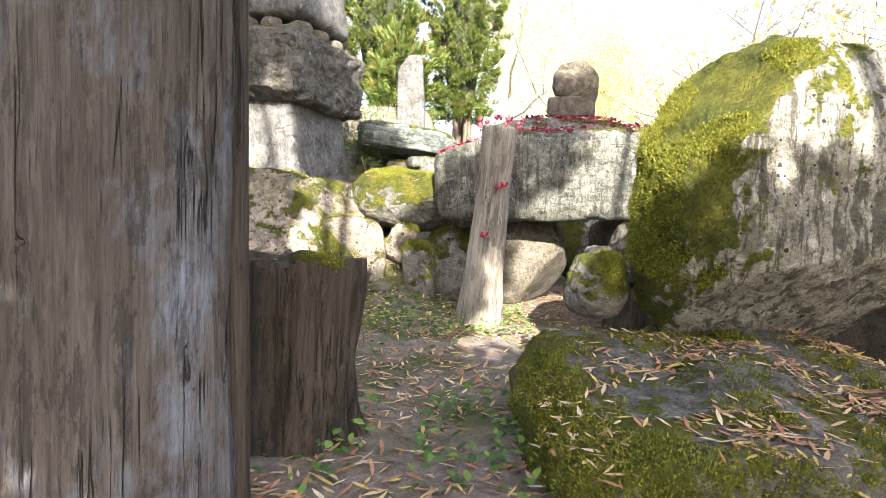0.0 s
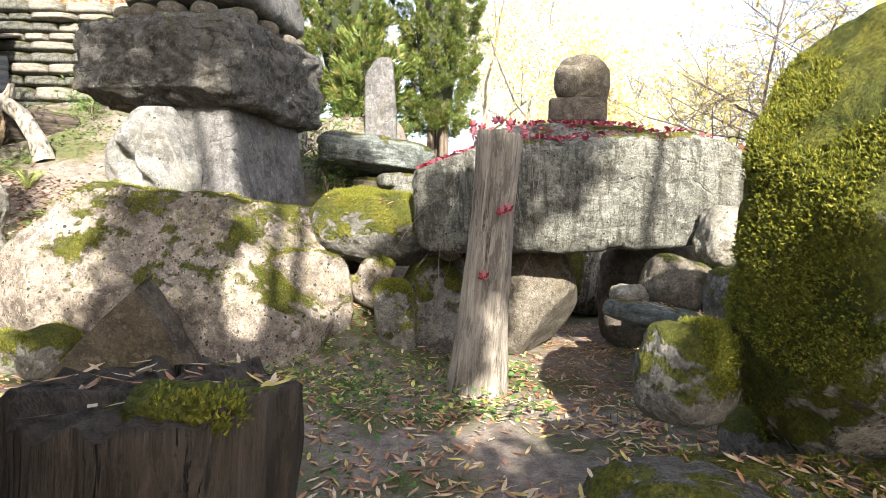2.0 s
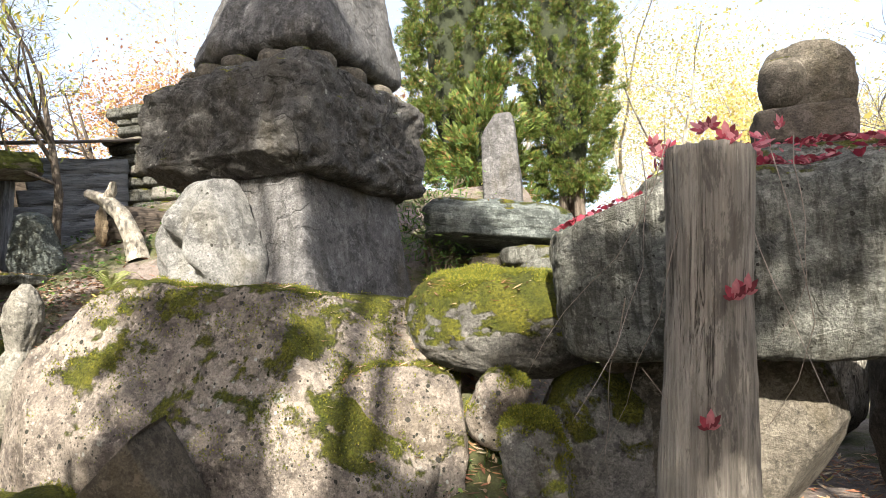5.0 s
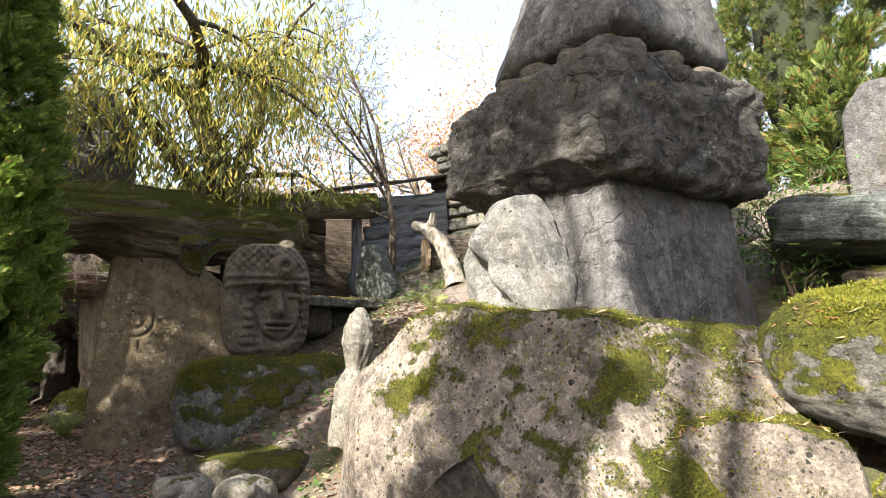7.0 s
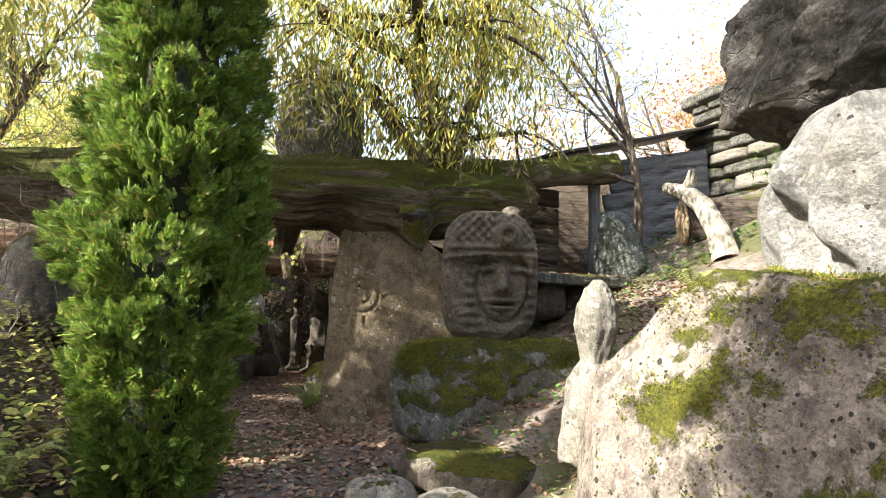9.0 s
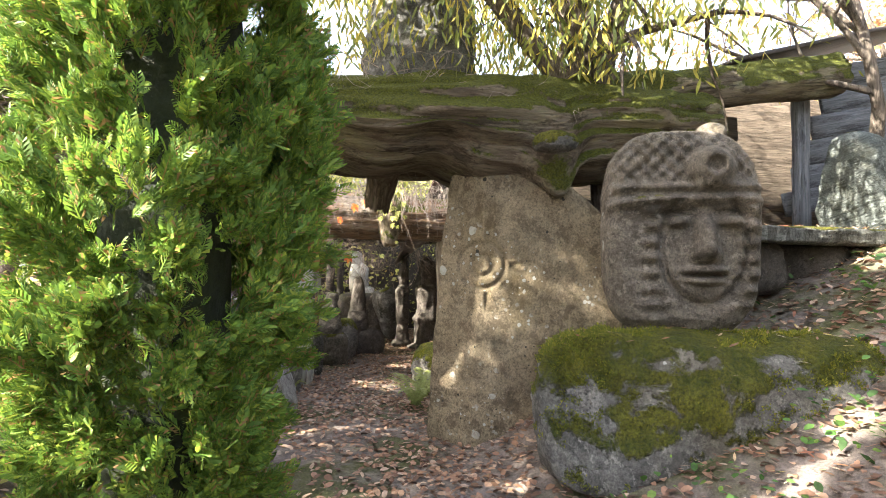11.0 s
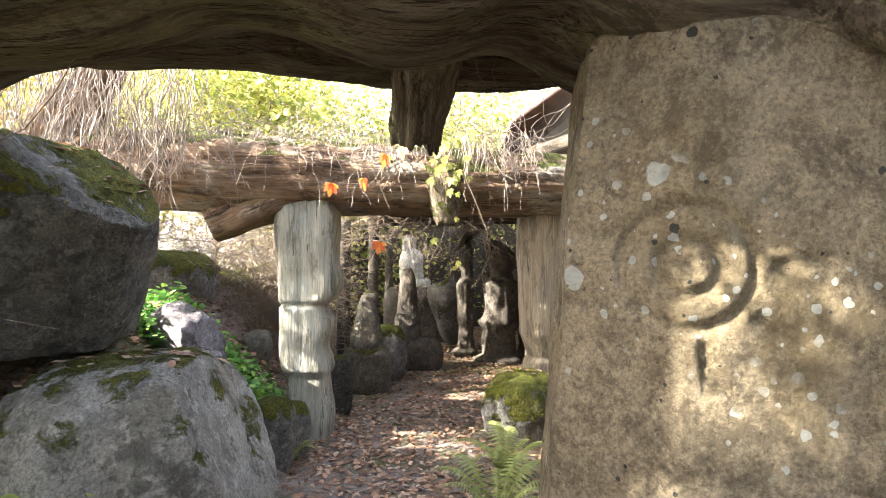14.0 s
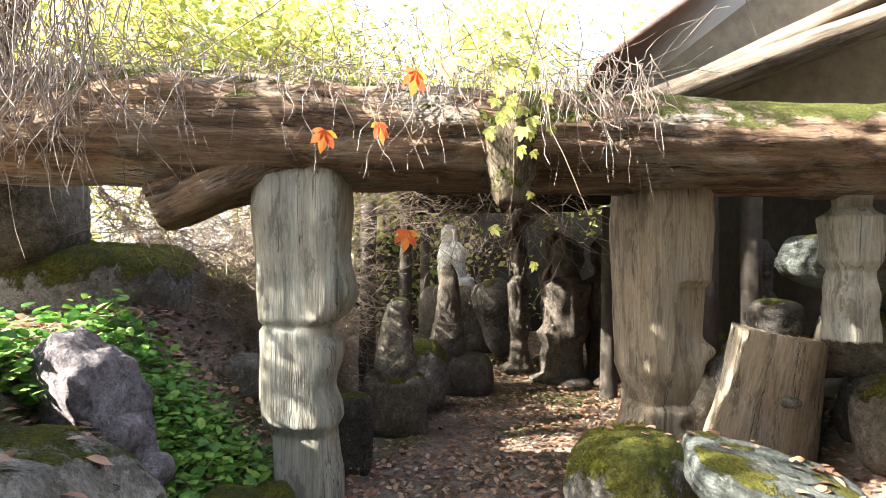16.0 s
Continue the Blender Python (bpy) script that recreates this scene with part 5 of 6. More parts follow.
# roof over the passage, and dark walls added in place of its deep shade
roof = thing("shelter_roof", None, pose(0, 0, 0), "dark sheet roof sloping over the passage", "roof")
g = plank_geo(5.5, 3.4, 0.05, 61, 0.01, 0.03)
part("roof_sheet", mesh("roof_sheet", *g, M_RUST), roof, "rusty dark sheet", pose(-15.6, 8.30, 3.64, 38, -15, 0))
g = trunk_geo(5.0, [0.22, 0.2, 0.18], 62, 40, 32, 0.1, 0.05, (1, 0.6))
part("rafter", mesh("rafter", *g, M_PLANK_B), roof, "brown peeled rafter", along((-12.6, 7.2, 2.92), (-12.5, 11.6, 4.6)))
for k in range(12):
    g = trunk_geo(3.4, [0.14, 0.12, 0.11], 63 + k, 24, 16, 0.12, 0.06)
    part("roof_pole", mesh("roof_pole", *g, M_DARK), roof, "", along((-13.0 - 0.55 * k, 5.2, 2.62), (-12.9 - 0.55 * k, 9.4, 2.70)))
g = trunk_geo(4.8, [0.30, 0.28, 0.26], 79, 40, 32, 0.06, 0.03, (1, 0.4))
part("gable_beam", mesh("gable_beam", *g, M_PLANK_B), roof, "broad brown gable beam", along((-12.9, 7.4, 3.0), (-12.8, 11.4, 5.0)))
bm = bmesh.new()
for x in (0.0, -0.1):
    for y, z in ((7.2, 2.95), (7.35, 3.2), (9.8, 5.15), (11.6, 5.15), (11.6, 2.95)):
        bm.verts.new((x, y, z))
bm.verts.ensure_lookup_table()
q = bm.verts
bm.faces.new(q[0:5])
bm.faces.new(list(q[5:10])[::-1])
for k in range(5):
    bm.faces.new((q[k], q[k + 5], q[(k + 1) % 5 + 5], q[(k + 1) % 5]))
bmesh.ops.recalc_face_normals(bm, faces=bm.faces[:])
gable = bpy.data.meshes.new("gable_wall")
bm.to_mesh(gable)
bm.free()
gable.materials.append(M_GABLE)
part("gable_wall", gable, roof, "pale brown gable boarding", pose(-13.15, 0, 0))
# near-black boards added to keep skylight out of the passage
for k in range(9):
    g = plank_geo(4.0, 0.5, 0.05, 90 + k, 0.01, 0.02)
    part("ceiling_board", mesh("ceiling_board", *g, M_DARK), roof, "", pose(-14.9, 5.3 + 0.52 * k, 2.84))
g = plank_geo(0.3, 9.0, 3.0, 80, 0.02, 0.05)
thing("dark_backing_end", mesh("dark_backing_end", *g, M_DARK), pose(-20.4, 8.6, 1.3), "dark backing added for the passage's shaded end", "wall", kind="structure")
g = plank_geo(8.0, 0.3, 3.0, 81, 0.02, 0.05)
thing("dark_backing_side", mesh("dark_backing_side", *g, M_DARK), pose(-16.6, 10.1, 1.3), "dark backing added for the passage's shaded side", "wall", kind="structure")


# ---- plants ----
def spray_template():
    """A flat thuja spray: narrow lobes on both sides of an axis."""
    vs, fs = [(-0.03, 0, 0), (0.03, 0, 0), (0, 1.0, -0.10)], [(0, 1, 2)]
    for y, L in ((0.02, 0.42), (0.20, 0.46), (0.38, 0.42), (0.55, 0.34), (0.72, 0.24)):
        for s in (1, -1):
            b = len(vs)
            y2 = y + 0.04 * s
            vs += [(0, y2, 0.0), (s * L * 0.66, y2 + L * 0.52, 0.01), (s * L * 0.56, y2 + L * 0.86, -0.06)]
            fs.append((b, b + 1, b + 2) if s > 0 else (b, b + 2, b + 1))
    return vs, fs


SPRAY_V, SPRAY_F = spray_template()


def thuja(base, height, radius, n, spray, seed, label, trunks=1, material=None, bottom=0.0, lobes=11):
    """A columnar conifer: stem, limbs and a crown of many flat sprays that point up and out."""
    rng = np.random.default_rng(seed)
    top = thing("thuja_tree", None, pose(*base), label, "tree")
    for k in range(trunks):
        x, y = rng.uniform(-0.3, 0.3, 2) * radius * (trunks > 1)
        part("trunk", mesh("thuja_trunk", *tube_geo([(x, y, -0.2), (x * 1.1, y, height * 0.4), (x * 0.3, 0, height * 0.95)], [0.11, 0.08, 0.02], 10), M_BARK), top)
    tufts = max(60, n // 52)
    u = rng.random(tufts)
    z = bottom + (height - bottom) * u
    prof = np.where(u < 0.42, 0.5 + 0.5 * np.sin(np.clip(u / 0.42, 0, 1) * np.pi / 2), np.sqrt(np.clip(1 - (np.clip(u - 0.30, 0, 1) / 0.72) ** 2.6, 0.005, 1)))
    a = rng.uniform(0, 2 * np.pi, tufts)
    lump = np.array([noise.fractal(Vector((math.cos(t) * 1.6, math.sin(t) * 1.6, q * 2.6)) + Vector((seed, 0, 0)), 0.8, 2.0, 3) for t, q in zip(a, z)])
    r = radius * prof * (1 + 0.27 * lump) * rng.uniform(0.66, 0.92, tufts)
    heart = np.stack([r * np.cos(a), r * np.sin(a), z], 1)
    lift = rng.uniform(0.35, 1.15, tufts)
    aim = np.stack([np.cos(a) * np.cos(lift), np.sin(a) * np.cos(lift), np.sin(lift)], 1) + rng.normal(0, 0.2, (tufts, 3))
    aim /= np.linalg.norm(aim, axis=1, keepdims=True)
    k = rng.integers(0, tufts, n)
    reach = rng.random(n) ** 0.7
    pos = heart[k] + aim[k] * (reach * spray * 2.4)[:, None] + rng.normal(0, spray * 0.42, (n, 3)) * (1.15 - 0.6 * reach)[:, None]
    out = aim[k] + rng.normal(0, 0.38, (n, 3))
    out /= np.linalg.norm(out, axis=1, keepdims=True)
    nrm = rng.normal(0, 1, (n, 3))
    side = np.cross(out, nrm)
    side /= np.linalg.norm(side, axis=1, keepdims=True)
    rot = np.stack([side, out, np.cross(side, out)], 2)
    v, f = spread(SPRAY_V[:3 * lobes], SPRAY_F[:lobes], placed(pos, rot, spray * rng.uniform(0.6, 1.25, n)))
    part("crown", mesh("thuja_crown", v, f, material or L_THUJA), top)
    # dark core added for the crown's inner shade, so that no sky shows through
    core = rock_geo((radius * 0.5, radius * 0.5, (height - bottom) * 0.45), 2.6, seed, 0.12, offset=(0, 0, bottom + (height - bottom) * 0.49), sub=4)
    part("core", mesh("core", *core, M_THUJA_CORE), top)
    return top


def limbs(base, height, radius, seed, levels=4, spread_=0.6, lean=(0, 0), droop=0.0, first=0.35, kids=(3, 5)):
    """Branches as tubes, and the points of the outer twigs."""
    rng = random.Random(seed)
    geos, tips = [], []

    def grow(p, d, length, r, level):
        pts, rr = [p], [r]
        steps = 5 if level == 0 else 4
        for i in range(steps):
            d = (d + Vector((rng.gauss(0, 0.13), rng.gauss(0, 0.13), rng.gauss(0.02, 0.1) - droop * level * 0.12))).normalized()
            p = p + d * (length / steps)
            pts.append(p)
            rr.append(r * (1 - 0.62 * (i + 1) / steps))
        geos.append(tube_geo(pts, rr, (9, 6, 4, 3, 3)[level]))
        if level >= levels - 2:
            tips.extend(pts[1:])
        if level < levels - 1:
            for _ in range(rng.randint(*kids) + (2 if level == 0 else 0)):
                t = rng.uniform(first if level == 0 else 0.3, 1.0)
                k = min(int(t * steps), steps - 1)
                q = pts[k].lerp(pts[k + 1], t * steps - k)
                side = Vector((rng.gauss(0, 1), rng.gauss(0, 1), rng.gauss(0.25, 0.5)))
                nd = (d * (1 - spread_) + side.normalized() * spread_).normalized()
                grow(q, nd, length * rng.uniform(0.42, 0.66), max(rr[k] * 0.6, 0.004), level + 1)

    grow(Vector((0, 0, -0.2)), Vector((lean[0], lean[1], 1)).normalized(), height * 0.62, radius, 0)
    return geos, np.array([t[:] for t in tips])


DIAMOND_V = [(0, -0.5, 0), (0.3, 0, 0.08), (0, 0.5, 0), (-0.3, 0, 0.08)]
DIAMOND_F = [(0, 1, 2), (0, 2, 3)]


def tree(name, base, height, radius, seed, leaf_mat, n, size, label, bark=None, tmpl="oval", jitter=0.35, hang=False, clear=None, **kw):
    rng = np.random.default_rng(seed)
    geos, tips = limbs(base, height, radius, seed, **kw)
    top = thing(name, None, pose(*base), label, "tree")
    quads = joined(geos)
    part("trunk", mesh(name + "_trunk", *quads, bark or M_BARK), top)
    if n:
        pos = tips[rng.integers(0, len(tips), n)] + rng.normal(0, jitter, (n, 3))
        rot = turns(n, rng)
        if hang:
            pos[:, 2] -= np.abs(rng.normal(0, jitter * 1.2, n))
            yaw = rng.uniform(0, 2 * np.pi, n)
            d = np.stack([0.45 * np.cos(yaw), 0.45 * np.sin(yaw), -np.ones(n)], 1) + rng.normal(0, 0.25, (n, 3))
            d /= np.linalg.norm(d, axis=1, keepdims=True)
            s = np.cross(d, rng.normal(0, 1, (n, 3)))
            s /= np.linalg.norm(s, axis=1, keepdims=True)
            rot = np.stack([s, d, np.cross(s, d)], 2)
        if clear is not None:
            m = pos[:, 2] > clear
            pos, rot, n = pos[m], rot[m], int(m.sum())
        V, F = {"narrow": (NARROW_V, NARROW_F), "oval": (OVAL_V, OVAL_F), "tiny": (DIAMOND_V, DIAMOND_F)}[tmpl]
        v, f = spread(V, F, placed(pos, rot, size * rng.uniform(0.6, 1.3, n)))
        part("crown", mesh(name + "_crown", v, f, leaf_mat), top)
    return top


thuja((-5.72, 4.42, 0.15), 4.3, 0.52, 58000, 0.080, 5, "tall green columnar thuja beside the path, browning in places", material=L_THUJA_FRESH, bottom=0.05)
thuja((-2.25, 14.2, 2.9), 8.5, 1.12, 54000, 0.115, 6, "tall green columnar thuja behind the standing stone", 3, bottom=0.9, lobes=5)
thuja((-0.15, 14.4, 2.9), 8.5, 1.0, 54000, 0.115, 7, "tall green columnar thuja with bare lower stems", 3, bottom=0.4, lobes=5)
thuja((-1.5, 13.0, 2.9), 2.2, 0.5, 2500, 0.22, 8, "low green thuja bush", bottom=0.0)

# yellow autumn trees behind
for k, (x, y, h) in enumerate([(3.0, 19, 9), (5.5, 22, 11), (1.2, 23, 12), (8.5, 20, 9), (-6, 24, 11), (11, 27, 12), (4.5, 15.5, 5.5), (-10.5, 20, 9), (2.0, 30, 13), (7, 32, 14), (13, 24, 11), (-3, 31, 13)]):
    tree("birch_tree", (x, y, gz(x, y)), h, 0.16, 300 + k, L_YELLOW, 11000, 0.08, "autumn birch with thin yellow foliage", M_PALEBARK, "tiny", 0.6)
# bare shrubs and trees
for k, (x, y, h) in enumerate([(5.2, 9.5, 5.5), (6.8, 12.5, 6.5), (9.5, 14, 7), (4.2, 12.2, 4.0), (-9.5, 13.5, 5), (-5.5, 13.6, 4.5), (-12.5, 12.5, 5.5), (3.6, 10.6, 5.0), (5.8, 8.6, 5.0), (7.2, 10.4, 6.5)]):
    tree("bare_tree", (x, y, gz(x, y)), h, 0.07, 320 + k, L_YELLOW, 260, 0.10, "leafless tree with a tangle of fine branches", M_BARK, levels=5, kids=(4, 6) if x > 3 else (3, 4), spread_=0.62)
for k, (x, y, h) in enumerate([(-1.75, 9.75, 1.5), (-1.45, 9.4, 1.2), (-5.0, 11.4, 1.6), (-6.2, 11.6, 1.4), (-4.4, 11.0, 1.2), (-3.9, 10.2, 1.2)]):
    tree("garden_shrub", (x, y, gz(x, y)), h, 0.025, 390 + k, L_GREEN, 900, 0.085, "small loose green shrub on the hillside", M_TWIG, "narrow", 0.16, levels=4, first=0.1, kids=(3, 5), spread_=0.6)
tree("young_tree", (-7.85, 10.5, gz(-7.85, 10.5)), 5.0, 0.08, 331, L_WILLOW, 1500, 0.09, "young tree with a slim stem and thin leaves", M_BARK, "narrow", 0.2, first=0.42, levels=5, kids=(4, 5), spread_=0.6)
tree("willow_tree", (-12.4, 0.6, gz(-12.4, 0.6)), 7.5, 0.16, 333, L_WILLOW, 9000, 0.15, "leaning willow with hanging yellow-green leaves", M_BARK, "narrow", 0.35, True, levels=4, droop=0.6, lean=(0.1, 0.25), spread_=0.7, first=0.45)
tree("willow_tree", (-9.0, 8.2, gz(-9.0, 8.2)), 8.5, 0.36, 334, L_WILLOW, 22000, 0.13, "old willow with hanging yellow-green leaves", M_BARK, "narrow", 0.35, True, 3.1, levels=4, droop=0.7, spread_=0.72, lean=(0.26, -0.02), first=0.4)


def shade_tree(base, masses, seed):
    """An unseen tree added on the sunny side to cast shade: a stem, limbs and a crown of separate leafy masses (x, z,
    half width, half height).
    """
    rng = np.random.default_rng(seed)
    top = thing("shade_tree", None, pose(*base), "unseen leafy tree added to shade the garden", "tree")
    heart = Vector((0, 0, 3.2))
    geos = [tube_geo([(0, 0, -0.2), (0.05, 0, 1.6), heart], [0.24, 0.2, 0.16], 10)]
    P = []
    for x, z, a, b in masses:
        c = Vector((x - base[0], 0, z - base[2]))
        geos.append(tube_geo([heart, heart.lerp(c, 0.5) + Vector((0, 0.25, 0.1)), c], [0.11, 0.07, 0.03], 7))
        n = int(1000 * a * b) + 80
        d = rng.normal(0, 1, (n, 3))
        d /= np.linalg.norm(d, axis=1, keepdims=True)
        P.append(np.array(c) + d * (rng.random(n) ** 0.45)[:, None] * np.array((a, 0.75, b)))
    part("trunk", mesh("shade_tree_trunk", *joined(geos), M_BARK), top)
    P = np.concatenate(P)
    n = len(P)
    part("crown", mesh("shade_tree_crown", *spread(OVAL_V, OVAL_F, placed(P, turns(n, rng), 0.24 * rng.uniform(0.6, 1.3, n))), L_WILLOW), top)
    return top


# unseen crowns: masses placed to shade chosen spots, with sun gaps between
shade_tree((0.3, -3.0, 0), [(-0.5, 4.8, 1.0, 1.7), (0.7, 4.4, 1.1, 1.7), (1.8, 4.2, 1.1, 1.1), (0.9, 6.2, 1.1, 0.8), (1.8, 7.5, 0.8, 0.8), (-0.75, 7.7, 0.72, 0.8), (0.1, 9.4, 0.45, 0.5), (-1.0, 6.35, 0.95, 0.6), (-1.0, 10.7, 1.3, 0.9), (0.4, 10.0, 0.9, 0.8), (2.7, 8.5, 0.5, 0.5)], 340)
shade_tree((3.4, -3.0, 0), [(3.0, 4.4, 1.3, 1.35), (4.3, 4.4, 0.9, 1.4), (3.6, 9.5, 1.2, 0.7), (4.9, 6.2, 0.6, 0.8)], 341)
shade_tree((-6.4, -3.0, 0), [(-5.0, 8.7, 0.75, 0.9), (-6.2, 9.1, 0.9, 0.8), (-7.5, 7.2, 0.95, 1.2), (-6.0, 6.2, 1.0, 0.75), (-5.35, 7.6, 0.75, 0.85), (-5.85, 7.1, 0.36, 0.5), (-3.7, 9.1, 0.6, 0.8), (-3.7, 5.0, 1.0, 0.8), (-2.8, 5.6, 0.7, 0.8), (-3.25, 7.0, 0.38, 0.55), (-3.3, 7.9, 0.35, 0.4), (-7.6, 9.0, 0.8, 0.8), (-8.0, 5.6, 0.9, 0.8)], 342)
# bushes beyond the passage
for k, (x, y, h, m) in enumerate([(-17, 1.5, 4.5, L_LIME), (-20, 4.5, 6, L_LIME), (-23, 8, 7, L_YELLOW), (-22, 1, 7, L_LIME), (-16, -1.5, 5, L_YELLOW), (-25, 4, 8, L_LIME), (-14, 14, 6, L_RUSTY), (-9.5, 15.5, 5, L_RUSTY), (-5.5, 15.5, 4, L_RUSTY), (-12, 17, 6, L_RUSTY), (-21.8, 6.2, 6.5, L_LIME), (-21.5, 8.2, 6.5, L_LIME), (-7.5, 18, 6, L_RUSTY)]):
    tree("hedge_shrub", (x, y, gz(x, y)), h, 0.08, 350 + k, m, 6500, 0.11, "tall autumn shrub with yellow-green leaves", M_TWIG, "tiny", 0.45, levels=4, first=0.05, kids=(4, 6), spread_=0.65)

for k, (x, y, h) in enumerate([(-18.5, 2.6, 6.5), (-20.5, 5.2, 7.5), (-22.5, 7.5, 8.0), (-21.0, 10.0, 8.0), (-19.5, 0.4, 6.5)]):
    tree("hedge_shrub", (x, y, gz(x, y)), h, 0.08, 380 + k, L_LIME, 9000, 0.17, "tall dense shrub with bright yellow-green leaves", M_TWIG, "tiny", 0.5, levels=4, first=0.05, kids=(4, 6), spread_=0.65)


def scatter(name, n, seed, area, size, material, label, category="leaves", tmpl="narrow", tilt=0.5, keep=None, lift=0.012):
    rng = np.random.default_rng(seed)
    x0, x1, y0, y1 = area
    x, y = rng.uniform(x0, x1, n), rng.uniform(y0, y1, n)
    if keep is not None:
        m = keep(x, y, rng)
        x, y = x[m], y[m]
    z = ground_z(x, y) + lift
    pos = np.stack([x, y, z], 1)
    V, F = (NARROW_V, NARROW_F) if tmpl == "narrow" else (OVAL_V, OVAL_F)
    v, f = spread(V, F, placed(pos, turns(len(x), rng, tilt), size * rng.uniform(0.6, 1.35, len(x))))
    return thing(name, mesh(name, v, f, material), None, label, category, kind="stuff")


def clumpy(x, y, rng, scale=1.3, bias=0.5):
    return np.array([noise.noise(Vector((a * scale, b * scale, 3.3))) for a, b in zip(x, y)]) * 0.9 + bias > rng.random(len(x))


scatter("leaf_litter", 24000, 1, (-4.5, 3.2, 0.5, 9.5), 0.10, L_LITTER, "pale and brown fallen willow leaves on the ground", keep=lambda x, y, r: clumpy(x, y, r, 1.2, 0.62))
scatter("leaf_litter", 46000, 2, (-20, -4.0, 3.2, 9.5), 0.06, L_BROWN, "brown fallen leaves carpeting the path", tmpl="oval", tilt=0.7, keep=lambda x, y, r: clumpy(x, y, r, 0.7, 0.95))
scatter("leaf_litter", 8000, 3, (-9.5, -0.5, 7.0, 12.5), 0.085, L_LITTER, "fallen leaves on the hillside", keep=lambda x, y, r: clumpy(x, y, r, 1.0, 0.5))
scatter("leaf_litter", 7000, 4, (-20, -4.0, 0.0, 4.4), 0.085, L_BROWN, "fallen leaves on the bank", tmpl="oval", tilt=0.8)


def on_tops(name, targets, n, seed, size, material, label, tmpl="narrow", steep=0.72, tilt=0.5, lift=0.008):
    """Leaves lying on the upper faces of things."""
    rng = np.random.default_rng(seed)
    P, N, A = [], [], []
    for ob in targets:
        me, m = ob.data, ob.matrix_world
        k = len(me.polygons)
        c, nn, ar = np.empty(k * 3), np.empty(k * 3), np.empty(k)
        me.polygons.foreach_get("center", c), me.polygons.foreach_get("normal", nn), me.polygons.foreach_get("area", ar)
        R, T = np.array(m.to_3x3()), np.array(m.translation)
        P.append(c.reshape(-1, 3) @ R.T + T), N.append(nn.reshape(-1, 3) @ R.T), A.append(ar)
    P, N, A = np.concatenate(P), np.concatenate(N), np.concatenate(A)
    w = A * (N[:, 2] > steep)
    clump = np.array([max(0.03, 0.35 + noise.noise(Vector(p) * 2.2)) for p in P])
    w = w * clump ** 1.5
    i = rng.choice(len(P), n, p=w / w.sum())
    pos = P[i] + N[i] * lift + rng.normal(0, 0.012, (n, 3)) * np.array((1, 1, 0.2))
    v, f = spread(NARROW_V if tmpl == "narrow" else OVAL_V, NARROW_F, placed(pos, turns(n, rng, tilt), size * rng.uniform(0.55, 1.3, n)))
    return thing(name, mesh(name, v, f, material), None, label, "leaves", kind="stuff")


bpy.context.view_layer.update()
OBS = {}
for ob in scene.objects:
    OBS.setdefault(ob.name.split(".")[0], []).append(ob)
on_tops("leaves_on_stones", OBS["flat_boulder"] + OBS["cap_boulder"] + OBS["lichened_boulder"] + OBS["flat_stone"] + OBS["tree_stump"], 1800, 11, 0.075, L_LITTER, "dry willow leaves lying on the stones")
on_tops("leaves_on_stones", OBS["bed_stone"] + OBS["step_stone"] + OBS["planter_slab"] + OBS["schist_slab"], 420, 12, 0.075, L_LITTER, "dry willow leaves lying on the stones")
on_tops("leaves_on_stones", OBS["lower_boulder"] + OBS["upper_boulder"] + OBS["moss_boulder"] + OBS["tilted_slab"], 260, 13, 0.07, L_BROWN, "brown leaves lying on the boulders", "oval")
on_tops("leaves_on_stones", OBS["cap_boulder"], 260, 16, 0.085, L_LITTER, "dry willow leaves on the mossy capstone", steep=0.3)
on_tops("leaves_on_stones", OBS["flat_boulder"], 650, 15, 0.085, L_LITTER, "orange and brown willow leaves on the flat boulder", steep=0.6)


def moss_tufts(targets, n, seed, label, steep=0.25, where=None):
    rng = np.random.default_rng(seed)
    P, N, A = [], [], []
    for ob in targets:
        me, m = ob.data, ob.matrix_world
        k = len(me.polygons)
        c, nn, ar = np.empty(k * 3), np.empty(k * 3), np.empty(k)
        me.polygons.foreach_get("center", c), me.polygons.foreach_get("normal", nn), me.polygons.foreach_get("area", ar)
        R, T = np.array(m.to_3x3()), np.array(m.translation)
        P.append(c.reshape(-1, 3) @ R.T + T), N.append(nn.reshape(-1, 3) @ R.T), A.append(ar)
    P, N, A = np.concatenate(P), np.concatenate(N), np.concatenate(A)
    clump = np.array([noise.fractal(Vector(p) * 1.9, 0.8, 2.0, 3) for p in P])
    w = A * (N[:, 2] > steep) * (clump > 0.08)
    if where is not None:
        w = w * where(P, N)
    i = rng.choice(len(P), n, p=w / w.sum())
    pos = P[i] + rng.normal(0, 0.012, (n, 3))
    up = N[i] + np.array((0, 0, 0.5)) + rng.normal(0, 0.45, (n, 3))
    up /= np.linalg.norm(up, axis=1, keepdims=True)
    side = np.cross(up, rng.normal(0, 1, (n, 3)))
    side /= np.linalg.norm(side, axis=1, keepdims=True)
    rot = np.stack([side, np.cross(up, side), up], 2)
    V = [(-0.35, 0, 0), (0.35, 0, 0), (0.1, 0.1, 1), (0, -0.35, 0), (0, 0.35, 0), (-0.15, 0.1, 0.9)]
    v, f = spread(V, [(0, 1, 2), (3, 4, 5)], placed(pos, rot, rng.uniform(0.008, 0.018, n)))
    return thing("moss", mesh("moss", v, f, L_MOSS, False), None, label, "moss", kind="stuff")


